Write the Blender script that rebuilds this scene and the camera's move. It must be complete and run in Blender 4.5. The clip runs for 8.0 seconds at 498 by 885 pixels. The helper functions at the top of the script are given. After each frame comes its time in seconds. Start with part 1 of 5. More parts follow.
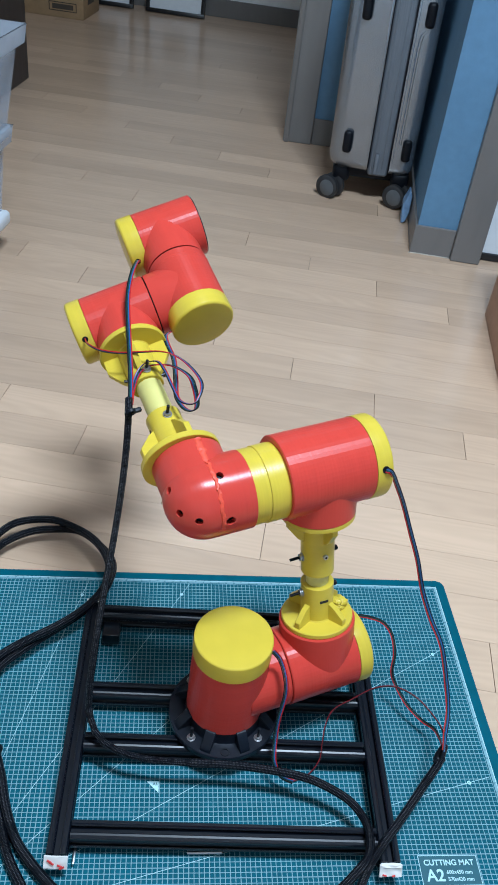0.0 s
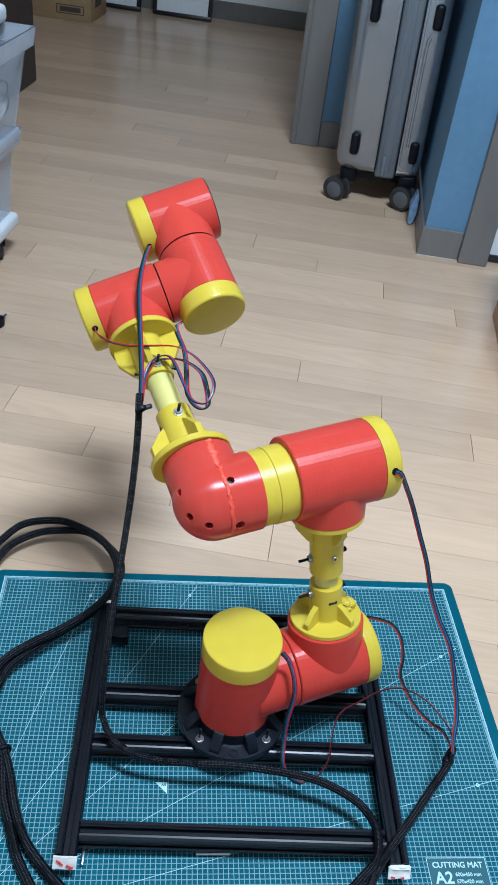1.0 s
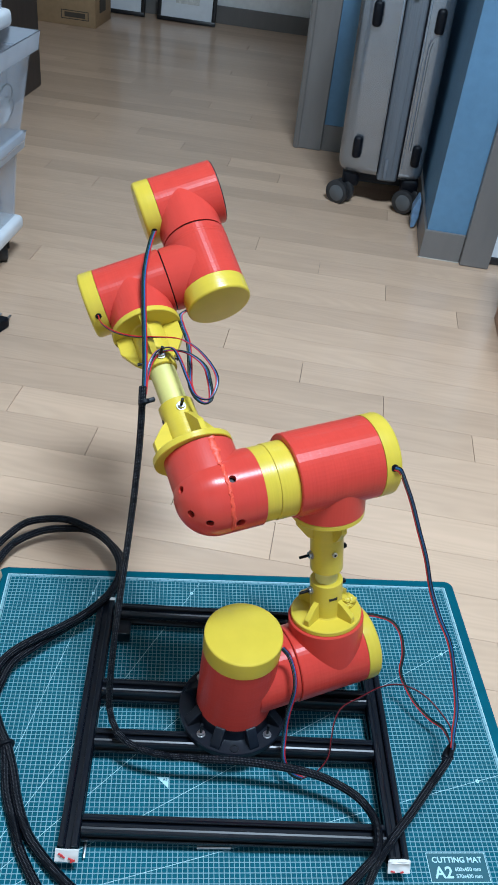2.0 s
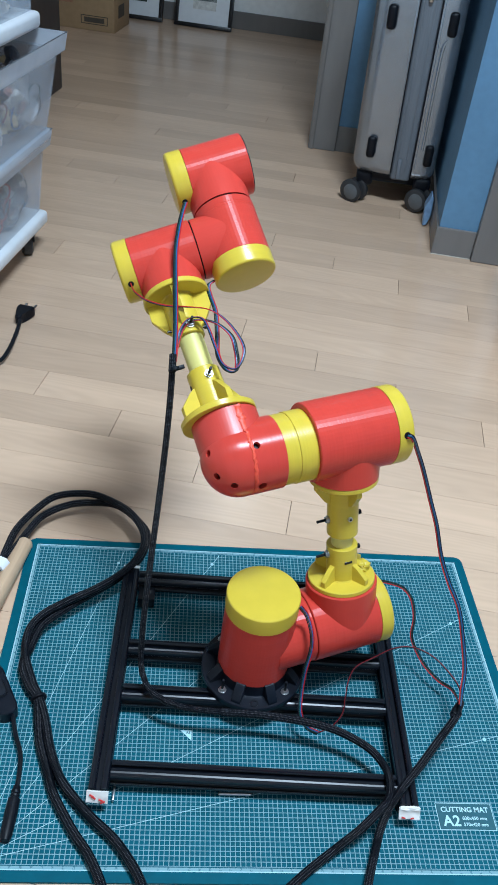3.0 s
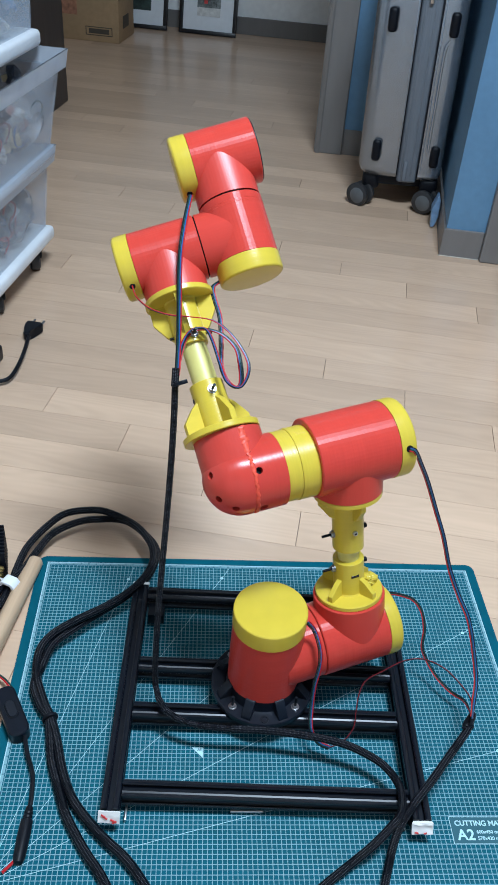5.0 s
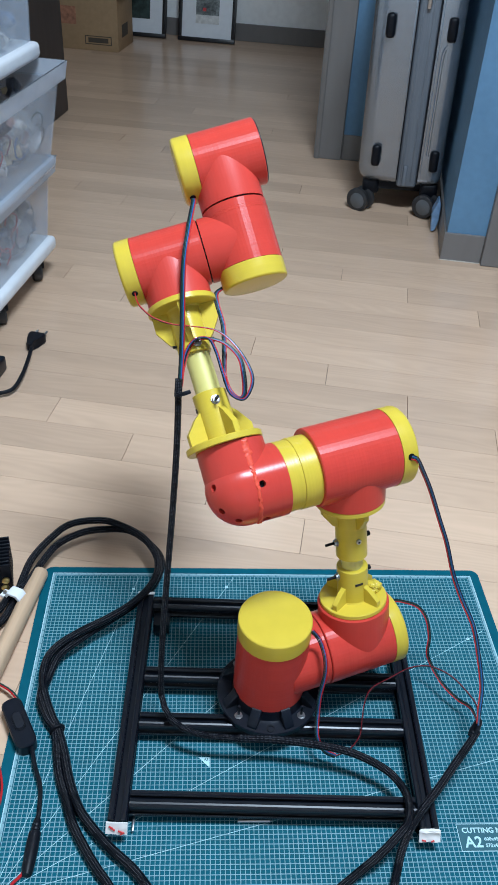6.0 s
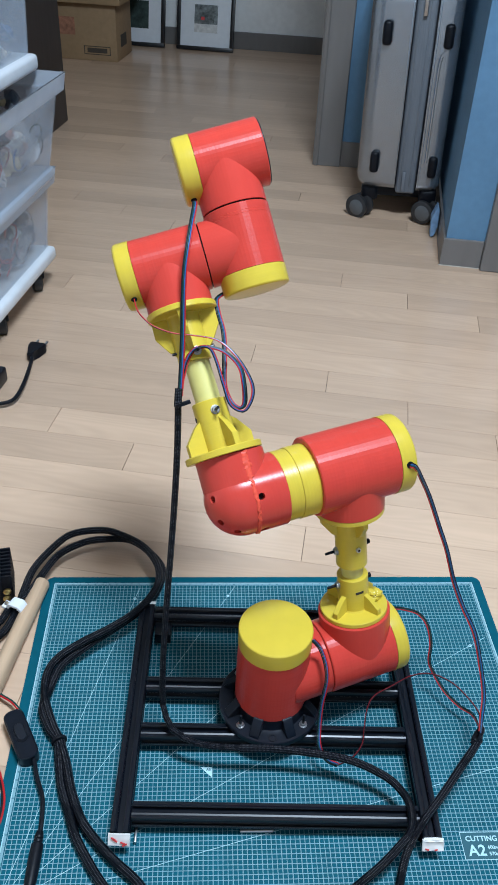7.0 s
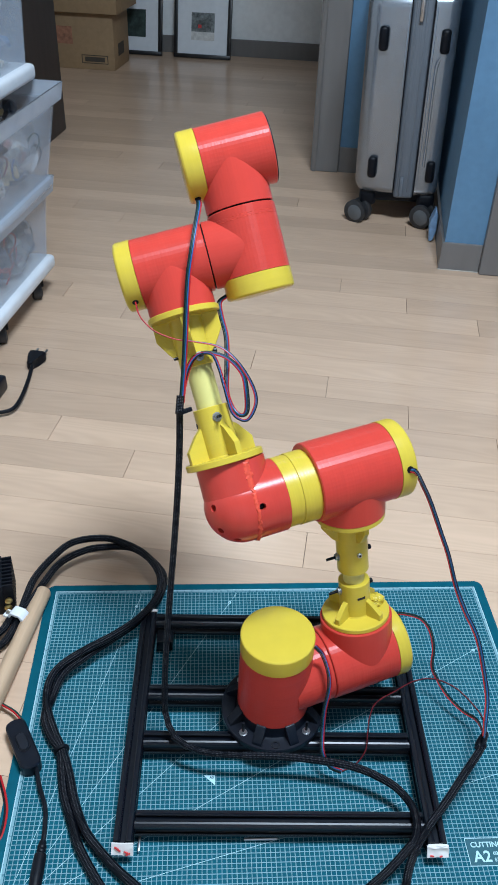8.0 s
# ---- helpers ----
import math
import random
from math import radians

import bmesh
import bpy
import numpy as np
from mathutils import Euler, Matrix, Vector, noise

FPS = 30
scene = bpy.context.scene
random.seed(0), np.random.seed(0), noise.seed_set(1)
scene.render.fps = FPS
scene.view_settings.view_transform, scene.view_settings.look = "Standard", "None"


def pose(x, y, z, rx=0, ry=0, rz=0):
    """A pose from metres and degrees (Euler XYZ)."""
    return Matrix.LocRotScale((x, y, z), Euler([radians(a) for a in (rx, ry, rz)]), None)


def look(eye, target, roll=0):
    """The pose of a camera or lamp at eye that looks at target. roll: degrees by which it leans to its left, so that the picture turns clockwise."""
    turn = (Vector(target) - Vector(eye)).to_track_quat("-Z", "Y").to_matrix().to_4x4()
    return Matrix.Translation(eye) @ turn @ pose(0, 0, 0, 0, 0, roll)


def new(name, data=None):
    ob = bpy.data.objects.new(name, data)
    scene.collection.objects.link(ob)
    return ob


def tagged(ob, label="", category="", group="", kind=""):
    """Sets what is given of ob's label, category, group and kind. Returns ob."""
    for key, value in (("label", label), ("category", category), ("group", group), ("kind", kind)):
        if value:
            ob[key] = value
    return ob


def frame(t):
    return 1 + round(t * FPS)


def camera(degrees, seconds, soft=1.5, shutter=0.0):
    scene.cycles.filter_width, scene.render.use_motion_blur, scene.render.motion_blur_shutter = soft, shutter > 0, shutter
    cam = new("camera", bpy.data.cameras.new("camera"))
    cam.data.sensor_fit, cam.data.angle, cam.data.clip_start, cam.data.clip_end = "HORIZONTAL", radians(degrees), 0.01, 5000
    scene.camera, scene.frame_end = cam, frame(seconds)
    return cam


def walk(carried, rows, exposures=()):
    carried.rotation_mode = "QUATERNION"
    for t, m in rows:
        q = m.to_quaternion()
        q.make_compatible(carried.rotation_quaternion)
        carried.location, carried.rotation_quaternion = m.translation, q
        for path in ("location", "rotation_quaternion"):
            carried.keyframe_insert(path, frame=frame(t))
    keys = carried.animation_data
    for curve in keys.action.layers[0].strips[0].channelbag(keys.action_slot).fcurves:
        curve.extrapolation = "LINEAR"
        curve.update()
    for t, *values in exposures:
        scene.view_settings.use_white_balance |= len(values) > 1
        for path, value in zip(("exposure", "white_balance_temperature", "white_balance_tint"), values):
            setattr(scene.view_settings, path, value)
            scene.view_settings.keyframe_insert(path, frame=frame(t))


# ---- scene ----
cam = camera(34.0, 8.0, soft=1.7)
PATH = [
    (0, (-0.095, -0.283, 0.807), (0.131, 1.275, -0.426), 7.8),
    (0.5, (-0.096, -0.281, 0.807), (0.123, 1.277, -0.426), 7.5),
    (1, (-0.099, -0.284, 0.807), (0.114, 1.278, -0.424), 7.6),
    (2.5, (-0.096, -0.319, 0.806), (0.099, 1.256, -0.412), 7.3),
    (3, (-0.111, -0.358, 0.807), (0.066, 1.222, -0.407), 7.2),
    (3.5, (-0.107, -0.362, 0.812), (0.044, 1.219, -0.403), 6.3),
    (4, (-0.103, -0.357, 0.812), (0.034, 1.226, -0.402), 5.5),
    (4.5, (-0.097, -0.351, 0.816), (0.037, 1.231, -0.4), 5.1),
    (6, (-0.092, -0.347, 0.828), (0.026, 1.242, -0.38), 3.6),
    (6.5, (-0.088, -0.346, 0.831), (0.025, 1.247, -0.373), 3.2),
    (7, (-0.087, -0.346, 0.832), (0.022, 1.252, -0.365), 2.8),
    (7.5, (-0.086, -0.345, 0.833), (0.02, 1.256, -0.36), 2.5),
    (8, (-0.085, -0.345, 0.832), (0.02, 1.262, -0.354), 2.1),
]
walk(cam, [(t, look(eye, target, roll)) for t, eye, target, roll in PATH],
     [(0, 0.0, 6200, 6.5), (3.0, 0.0, 6250, 5.5), (4.7, 0.0, 6330, 6.8), (5.8, 0.0, 6370, 8.5), (8, 0.0, 6420, 8.5)])

# lean of the forearm back from the column, degrees
LEANS = [(0, 65.3), (0.5, 62.6), (1, 60.2), (2.5, 53.15), (3, 50.85), (3.5, 48.4), (4, 45.9), (4.5, 42.9), (6, 36.3), (6.5, 33.8), (7, 31.6), (7.5, 28.9), (8, 25.8)]
LAMP = (0.30, 0.02, 2.34, 0.62, 0.30, 73.0)   # x, y, z, length, width, watts
FAR_FILL = (0.15, 3.15, 2.36, 0.5, 0.5, 3.0)
LAMP_COLOUR = (0.820, 0.995, 1.200)
EXPOSURE = 0.0
# the aluminium frame
FRAME_TURN, RAIL_X, RAIL_Y0, RAIL_LENGTH = -2.0, 0.158, -0.149, 0.301
BARS = (-0.126, -0.033, 0.029, 0.138)
# small places
TIE = (-0.155, -0.015, 0.103)
HANG_TOP, HANG_LOW = (0.0, -0.02, -0.12), (-0.002, 0.012, 0.10)
ELBOW_HOLES = [(-0.87, -0.48, 0.16), (-0.80, -0.38, -0.48), (-0.42, -0.38, -0.83)]
ROD = pose(-0.3045, 0.434, -0.0012, 0, 0, -10.0)
SWITCH = pose(-0.290, 0.197, 0.0, 0, 0, 28)
SINK = pose(-0.347, 0.43, -0.003, 0, 0, 12)
CLIP = pose(-0.328, 0.382, 0.012, 0, 0, -25)
SUIT_LEAN = 1.5

# ---- cable runs, in metres ----
RIBBON_TOP = [(-0.0900, -0.0285, 0.2875), (-0.0935, -0.0370, 0.2800), (-0.1035, -0.0450, 0.2610), (-0.1135, -0.0490, 0.2400), (-0.1225, -0.0470, 0.2180), (-0.1293, -0.040, 0.1936), (-0.1365, -0.031, 0.1638), (-0.144, -0.021, 0.134), (-0.152, -0.016, 0.108)]
RIBBON_LEFT = [(-0.1685, -0.0066, 0.2098), (-0.1695, -0.0125, 0.1985), (-0.1675, -0.017, 0.189), (-0.160, -0.021, 0.177), (-0.145, -0.025, 0.166), (-0.128, -0.029, 0.159), (-0.107, -0.035, 0.148), (-0.095, -0.040, 0.129), (-0.088, -0.042, 0.104), (-0.090, -0.042, 0.088), (-0.101, -0.038, 0.076), (-0.111, -0.034, 0.085), (-0.112, -0.032, 0.105), (-0.112, -0.030, 0.130), (-0.115, -0.028, 0.144), (-0.127, -0.024, 0.147), (-0.138, -0.020, 0.138), (-0.148, -0.017, 0.119), (-0.152, -0.016, 0.107)]
RIBBON_RIGHT = [(-0.079, -0.010, 0.198), (-0.089, -0.009, 0.193), (-0.091, -0.009, 0.180), (-0.092, -0.011, 0.158), (-0.099, -0.012, 0.131), (-0.106, -0.014, 0.108), (-0.105, -0.016, 0.091), (-0.100, -0.020, 0.082), (-0.094, -0.023, 0.085), (-0.090, -0.025, 0.104), (-0.090, -0.025, 0.121), (-0.101, -0.023, 0.139), (-0.119, -0.019, 0.148), (-0.133, -0.017, 0.143), (-0.145, -0.016, 0.124), (-0.152, -0.016, 0.107)]
LOOP_A = [(-0.402, 0.318, 0.008), (-0.368, 0.327, 0.008), (-0.342, 0.345, 0.008), (-0.330, 0.379, 0.011), (-0.325, 0.415, 0.015), (-0.318, 0.450, 0.018), (-0.298, 0.487, 0.021), (-0.274, 0.512, 0.024), (-0.234, 0.517, 0.027), (-0.205, 0.505, 0.030), (-0.172, 0.481, 0.031), (-0.151, 0.446, 0.033), (-0.146, 0.414, 0.034), (-0.155, 0.384, 0.034), (-0.175, 0.357, 0.033), (-0.202, 0.335, 0.031), (-0.234, 0.314, 0.030), (-0.260, 0.296, 0.025), (-0.272, 0.276, 0.020), (-0.271, 0.246, 0.015), (-0.257, 0.211, 0.011), (-0.246, 0.191, 0.010), (-0.235, 0.163, 0.009), (-0.225, 0.131, 0.008), (-0.211, 0.100, 0.008), (-0.192, 0.076, 0.008), (-0.172, 0.056, 0.008), (-0.152, 0.039, 0.008), (-0.135, 0.019, 0.008), (-0.120, -0.005, 0.008), (-0.112, -0.034, 0.008)]
LOOP_B = [(-0.406, 0.336, 0.010), (-0.374, 0.344, 0.011), (-0.348, 0.360, 0.012), (-0.337, 0.385, 0.013), (-0.319, 0.407, 0.014), (-0.305, 0.444, 0.015), (-0.288, 0.478, 0.017), (-0.257, 0.501, 0.018), (-0.226, 0.507, 0.019), (-0.192, 0.504, 0.020), (-0.164, 0.481, 0.020), (-0.144, 0.450, 0.020), (-0.145, 0.419, 0.020), (-0.157, 0.389, 0.020), (-0.179, 0.362, 0.020), (-0.205, 0.338, 0.020), (-0.235, 0.311, 0.020), (-0.258, 0.288, 0.017), (-0.267, 0.258, 0.014), (-0.272, 0.233, 0.011), (-0.260, 0.206, 0.010), (-0.249, 0.191, 0.009), (-0.243, 0.164, 0.008), (-0.237, 0.138, 0.007), (-0.226, 0.110, 0.007), (-0.215, 0.083, 0.007), (-0.199, 0.057, 0.007), (-0.187, 0.040, 0.007), (-0.172, 0.021, 0.007), (-0.158, -0.004, 0.007), (-0.147, -0.032, 0.007)]
LOWER_CABLE = [(-0.131, 0.209, 0.050), (-0.123, 0.186, 0.045), (-0.107, 0.172, 0.042), (-0.083, 0.164, 0.040), (-0.046, 0.160, 0.040), (-0.004, 0.158, 0.040), (0.038, 0.152, 0.040), (0.068, 0.145, 0.040), (0.091, 0.137, 0.037), (0.114, 0.123, 0.034), (0.127, 0.105, 0.031), (0.128, 0.085, 0.035), (0.122, 0.065, 0.039), (0.108, 0.052, 0.034), (0.091, 0.040, 0.025), (0.074, 0.032, 0.012), (0.041, 0.010, 0.007), (0.006, -0.018, 0.006)]
SHOULDER_RIBBON = [(0.1163, 0.2775, 0.3387), (0.1225, 0.2775, 0.3355), (0.135, 0.289, 0.311), (0.151, 0.299, 0.278), (0.168, 0.298, 0.238), (0.181, 0.291, 0.207), (0.195, 0.284, 0.166), (0.207, 0.269, 0.140), (0.218, 0.247, 0.122), (0.226, 0.225, 0.090), (0.227, 0.202, 0.071), (0.220, 0.179, 0.063), (0.210, 0.155, 0.072)]
LOWER_RIBBON = [(0.139, 0.305, 0.100), (0.152, 0.303, 0.100), (0.169, 0.298, 0.097), (0.178, 0.285, 0.091), (0.182, 0.272, 0.074), (0.181, 0.262, 0.055), (0.190, 0.257, 0.035), (0.201, 0.240, 0.025), (0.215, 0.223, 0.021), (0.224, 0.209, 0.027), (0.223, 0.188, 0.039), (0.216, 0.165, 0.055)]
BASE_RIBBON = [(0.029, 0.212, 0.155), (0.038, 0.212, 0.141), (0.044, 0.201, 0.127), (0.046, 0.195, 0.106), (0.042, 0.187, 0.078), (0.041, 0.178, 0.050), (0.041, 0.163, 0.036), (0.050, 0.156, 0.022), (0.062, 0.152, 0.018), (0.077, 0.156, 0.024), (0.090, 0.169, 0.030), (0.093, 0.182, 0.042), (0.096, 0.195, 0.054), (0.105, 0.208, 0.062), (0.127, 0.219, 0.066), (0.152, 0.230, 0.070), (0.176, 0.235, 0.066), (0.198, 0.226, 0.062), (0.213, 0.207, 0.059), (0.221, 0.187, 0.057), (0.217, 0.166, 0.055)]
KNOT_CABLE = [(0.216, 0.166, 0.055), (0.209, 0.153, 0.051), (0.186, 0.128, 0.046), (0.161, 0.100, 0.044), (0.138, 0.076, 0.043), (0.123, 0.059, 0.035), (0.115, 0.046, 0.022), (0.110, 0.032, 0.011), (0.099, 0.003, 0.009), (0.088, -0.030, 0.006)]
SWITCH_LEAD = [(-0.271, 0.169, 0.010), (-0.264, 0.147, 0.009), (-0.255, 0.125, 0.008), (-0.252, 0.101, 0.007), (-0.252, 0.090, 0.006)]
PLUG_LEAD = [(-0.418, 1.016, 0.012), (-0.417, 0.969, 0.011), (-0.419, 0.916, 0.010), (-0.427, 0.878, 0.008), (-0.445, 0.865, 0.007), (-0.474, 0.863, 0.006)]
SWITCH_WIRE = [(-0.295, 0.226, 0.010), (-0.309, 0.242, 0.009), (-0.324, 0.253, 0.007), (-0.344, 0.266, 0.006)]
FLOOR_WIRE = [(-0.312, 0.167, 0.000), (-0.302, 0.144, 0.000), (-0.297, 0.125, 0.000), (-0.297, 0.103, 0.000), (-0.302, 0.089, 0.000)]
JACK_WIRE = [(-0.253, 0.047, 0.006), (-0.258, 0.036, 0.005), (-0.267, 0.026, 0.004)]

# ---- world, light and exposure ----
world = bpy.data.worlds.new("world")
scene.world = world
world.use_nodes = True
world.node_tree.nodes["Background"].inputs[0].default_value = (0.75, 0.85, 1.0, 1)
world.node_tree.nodes["Background"].inputs[1].default_value = 0.15
scene.view_settings.exposure = EXPOSURE


def area_lamp(name, x, y, z, long, wide, power, colour):
    data = bpy.data.lights.new(name, "AREA")
    data.shape, data.size, data.size_y, data.energy, data.color = "RECTANGLE", long, wide, power, colour
    ob = new(name, data)
    ob.matrix_world = pose(x, y, z, 0, 0, -11)
    return ob


area_lamp("unseen_ceiling_lamp", *LAMP, LAMP_COLOUR)
# an unseen lamp added to brighten the room behind the doorway
area_lamp("unseen_ceiling_lamp", *FAR_FILL, LAMP_COLOUR)


# ---- materials ----
def material(name, colour, rough=0.5, metal=0.0, vary=0.08, scale=40.0, bump=0.0, bump_scale=300.0, stretch=(1, 1, 1), coat=0.0, spread=0.0, stains=0.06, gloss=0.5):
    """Two scales of colour variation (fine grain and broad stains), a fine bump, and if asked a spread between objects."""
    m = bpy.data.materials.new(name)
    m.use_nodes = True
    nt = m.node_tree
    p = nt.nodes["Principled BSDF"]
    p.inputs["Roughness"].default_value, p.inputs["Metallic"].default_value, p.inputs["Coat Weight"].default_value = rough, metal, coat
    p.inputs["Specular IOR Level"].default_value = gloss
    tc = nt.nodes.new("ShaderNodeTexCoord")
    mp = nt.nodes.new("ShaderNodeMapping")
    mp.inputs["Scale"].default_value = stretch
    nt.links.new(tc.outputs["Object"], mp.inputs["Vector"])
    grain = nt.nodes.new("ShaderNodeTexNoise")
    grain.inputs["Scale"].default_value, grain.inputs["Detail"].default_value = scale, 4
    broad = nt.nodes.new("ShaderNodeTexNoise")
    broad.inputs["Scale"].default_value, broad.inputs["Detail"].default_value = scale / 9, 2
    nt.links.new(mp.outputs[0], grain.inputs["Vector"])
    nt.links.new(mp.outputs[0], broad.inputs["Vector"])
    sums = []
    for tex, amount in ((grain, vary), (broad, stains)):
        r = nt.nodes.new("ShaderNodeMapRange")
        r.inputs["From Min"].default_value, r.inputs["From Max"].default_value = 0.3, 0.7
        r.inputs["To Min"].default_value, r.inputs["To Max"].default_value = 1 - amount, 1 + amount
        nt.links.new(tex.outputs["Fac"], r.inputs["Value"])
        sums.append(r.outputs[0])
    if spread:
        info = nt.nodes.new("ShaderNodeObjectInfo")
        r = nt.nodes.new("ShaderNodeMapRange")
        r.inputs["To Min"].default_value, r.inputs["To Max"].default_value = 1 - spread, 1 + spread
        nt.links.new(info.outputs["Random"], r.inputs["Value"])
        sums.append(r.outputs[0])
    value = sums[0]
    for s in sums[1:]:
        mul = nt.nodes.new("ShaderNodeMath")
        mul.operation = "MULTIPLY"
        nt.links.new(value, mul.inputs[0])
        nt.links.new(s, mul.inputs[1])
        value = mul.outputs[0]
    col = nt.nodes.new("ShaderNodeVectorMath")
    col.operation = "SCALE"
    col.inputs[0].default_value = colour
    nt.links.new(value, col.inputs["Scale"])
    nt.links.new(col.outputs[0], p.inputs["Base Color"])
    if bump:
        bt = nt.nodes.new("ShaderNodeTexNoise")
        bt.inputs["Scale"].default_value, bt.inputs["Detail"].default_value = bump_scale, 3
        nt.links.new(mp.outputs[0], bt.inputs["Vector"])
        b = nt.nodes.new("ShaderNodeBump")
        b.inputs["Strength"].default_value, b.inputs["Distance"].default_value = bump, 0.0006
        nt.links.new(bt.outputs["Fac"], b.inputs["Height"])
        nt.links.new(b.outputs[0], p.inputs["Normal"])
    return m


def printed_plastic(name, colour, rough, build=(0, 0, 1), gloss=0.22, spread=0.75):
    """Printed plastic: fine layer lines across the build axis, which spread the gloss along it."""
    m = material(name, colour, rough, vary=0.03, scale=60, stains=0.03, gloss=gloss)
    nt = m.node_tree
    p = nt.nodes["Principled BSDF"]
    tc = nt.nodes.new("ShaderNodeTexCoord")
    mp = nt.nodes.new("ShaderNodeMapping")
    mp.inputs["Scale"].default_value = [420 if axis else 5 for axis in build]
    nt.links.new(tc.outputs["Object"], mp.inputs["Vector"])
    uneven = nt.nodes.new("ShaderNodeTexNoise")
    uneven.inputs["Scale"].default_value = 1.0
    nt.links.new(mp.outputs[0], uneven.inputs["Vector"])
    mp2 = nt.nodes.new("ShaderNodeMapping")
    mp2.inputs["Scale"].default_value = [110 if axis else 14 for axis in build]
    nt.links.new(tc.outputs["Object"], mp2.inputs["Vector"])
    coarse = nt.nodes.new("ShaderNodeTexNoise")
    coarse.inputs["Scale"].default_value = 1.0
    nt.links.new(mp2.outputs[0], coarse.inputs["Vector"])
    add = nt.nodes.new("ShaderNodeMath")
    nt.links.new(uneven.outputs["Fac"], add.inputs[0])
    nt.links.new(coarse.outputs["Fac"], add.inputs[1])
    b = nt.nodes.new("ShaderNodeBump")
    b.inputs["Strength"].default_value, b.inputs["Distance"].default_value = 0.42, 0.0003
    nt.links.new(add.outputs[0], b.inputs["Height"])
    tone = nt.nodes.new("ShaderNodeMapRange")
    tone.inputs["From Min"].default_value, tone.inputs["From Max"].default_value = 0.7, 1.3
    tone.inputs["To Min"].default_value, tone.inputs["To Max"].default_value = 0.965, 1.025
    nt.links.new(add.outputs[0], tone.inputs["Value"])
    layer = nt.nodes.new("ShaderNodeVectorMath")
    layer.operation = "SCALE"
    nt.links.new(p.inputs["Base Color"].links[0].from_socket, layer.inputs[0])
    nt.links.new(tone.outputs[0], layer.inputs["Scale"])
    nt.links.new(layer.outputs[0], p.inputs["Base Color"])
    nt.links.new(b.outputs[0], p.inputs["Normal"])
    turn = nt.nodes.new("ShaderNodeVectorTransform")
    turn.vector_type, turn.convert_from, turn.convert_to = "VECTOR", "OBJECT", "WORLD"
    turn.inputs[0].default_value = build
    nt.links.new(turn.outputs[0], p.inputs["Tangent"])
    p.inputs["Anisotropic"].default_value = spread
    return m


def mat_print(name):
    """Green mat rubber with the printed five-millimetre grid and the ruler band round it."""
    m = material(name, (0.0012, 0.078, 0.112), 0.6, vary=0.1, scale=60, bump=0.1, bump_scale=900, gloss=0.1)
    nt = m.node_tree
    p = nt.nodes["Principled BSDF"]
    ground = p.inputs["Base Color"].links[0].from_socket
    tc = nt.nodes.new("ShaderNodeTexCoord")
    sep = nt.nodes.new("ShaderNodeSeparateXYZ")
    nt.links.new(tc.outputs["Object"], sep.inputs[0])

    def calc(op, a, b=None):
        n = nt.nodes.new("ShaderNodeMath")
        n.operation = op
        for i, v in enumerate((a, b)):
            if v is None:
                continue
            if isinstance(v, (int, float)):
                n.inputs[i].default_value = v
            else:
                nt.links.new(v, n.inputs[i])
        return n.outputs[0]

    x, y = sep.outputs[0], sep.outputs[1]
    ax, ay = calc("ABSOLUTE", x), calc("ABSOLUTE", calc("SUBTRACT", y, 0.225))
    lines = []
    for v, half in ((ax, 0.285), (ay, 0.21)):
        for step, width in ((0.005, 0.00034), (0.01, 0.00042)):
            d = calc("PINGPONG", calc("SUBTRACT", half, v), step / 2)
            lines.append(calc("LESS_THAN", d, width))
    grid = lines[0]
    for extra in lines[1:]:
        grid = calc("MAXIMUM", grid, extra)
    inside = calc("MULTIPLY", calc("LESS_THAN", ax, 0.2852), calc("LESS_THAN", ay, 0.2102))
    grid = calc("MULTIPLY", grid, inside)
    outer = calc("MULTIPLY", calc("LESS_THAN", ax, 0.2902), calc("LESS_THAN", ay, 0.2152))
    gap = calc("MULTIPLY", calc("LESS_THAN", ax, 0.2862), calc("LESS_THAN", ay, 0.2112))
    band = calc("MULTIPLY", outer, calc("SUBTRACT", 1.0, gap))
    # small ruler numbers worn into the band
    tick = nt.nodes.new("ShaderNodeTexNoise")
    tick.inputs["Scale"].default_value = 420
    nt.links.new(tc.outputs["Object"], tick.inputs["Vector"])
    every = calc("MULTIPLY", calc("LESS_THAN", calc("PINGPONG", calc("SUBTRACT", x, 0.005), 0.005), 0.0012), calc("GREATER_THAN", ay, 0.2112))
    every2 = calc("MULTIPLY", calc("LESS_THAN", calc("PINGPONG", calc("SUBTRACT", y, 0.0), 0.005), 0.0012), calc("GREATER_THAN", ax, 0.2862))
    worn = calc("MULTIPLY", calc("MAXIMUM", every, every2), calc("GREATER_THAN", tick.outputs["Fac"], 0.5))
    band = calc("MULTIPLY", band, calc("SUBTRACT", 1.0, calc("MULTIPLY", worn, 0.55)))
    within = calc("MULTIPLY", calc("LESS_THAN", ax, 0.2892), calc("LESS_THAN", ay, 0.2142))
    edge = calc("MULTIPLY", outer, calc("SUBTRACT", 1.0, within))
    ink = calc("MAXIMUM", calc("MULTIPLY", grid, 0.35), calc("MAXIMUM", calc("MULTIPLY", band, 0.36), calc("MULTIPLY", edge, 0.7)))
    mix = nt.nodes.new("ShaderNodeMix")
    mix.data_type = "RGBA"
    nt.links.new(ink, mix.inputs[0])
    nt.links.new(ground, mix.inputs[6])
    mix.inputs[7].default_value = (0.52, 0.78, 0.83, 1)
    nt.links.new(mix.outputs[2], p.inputs["Base Color"])
    return m


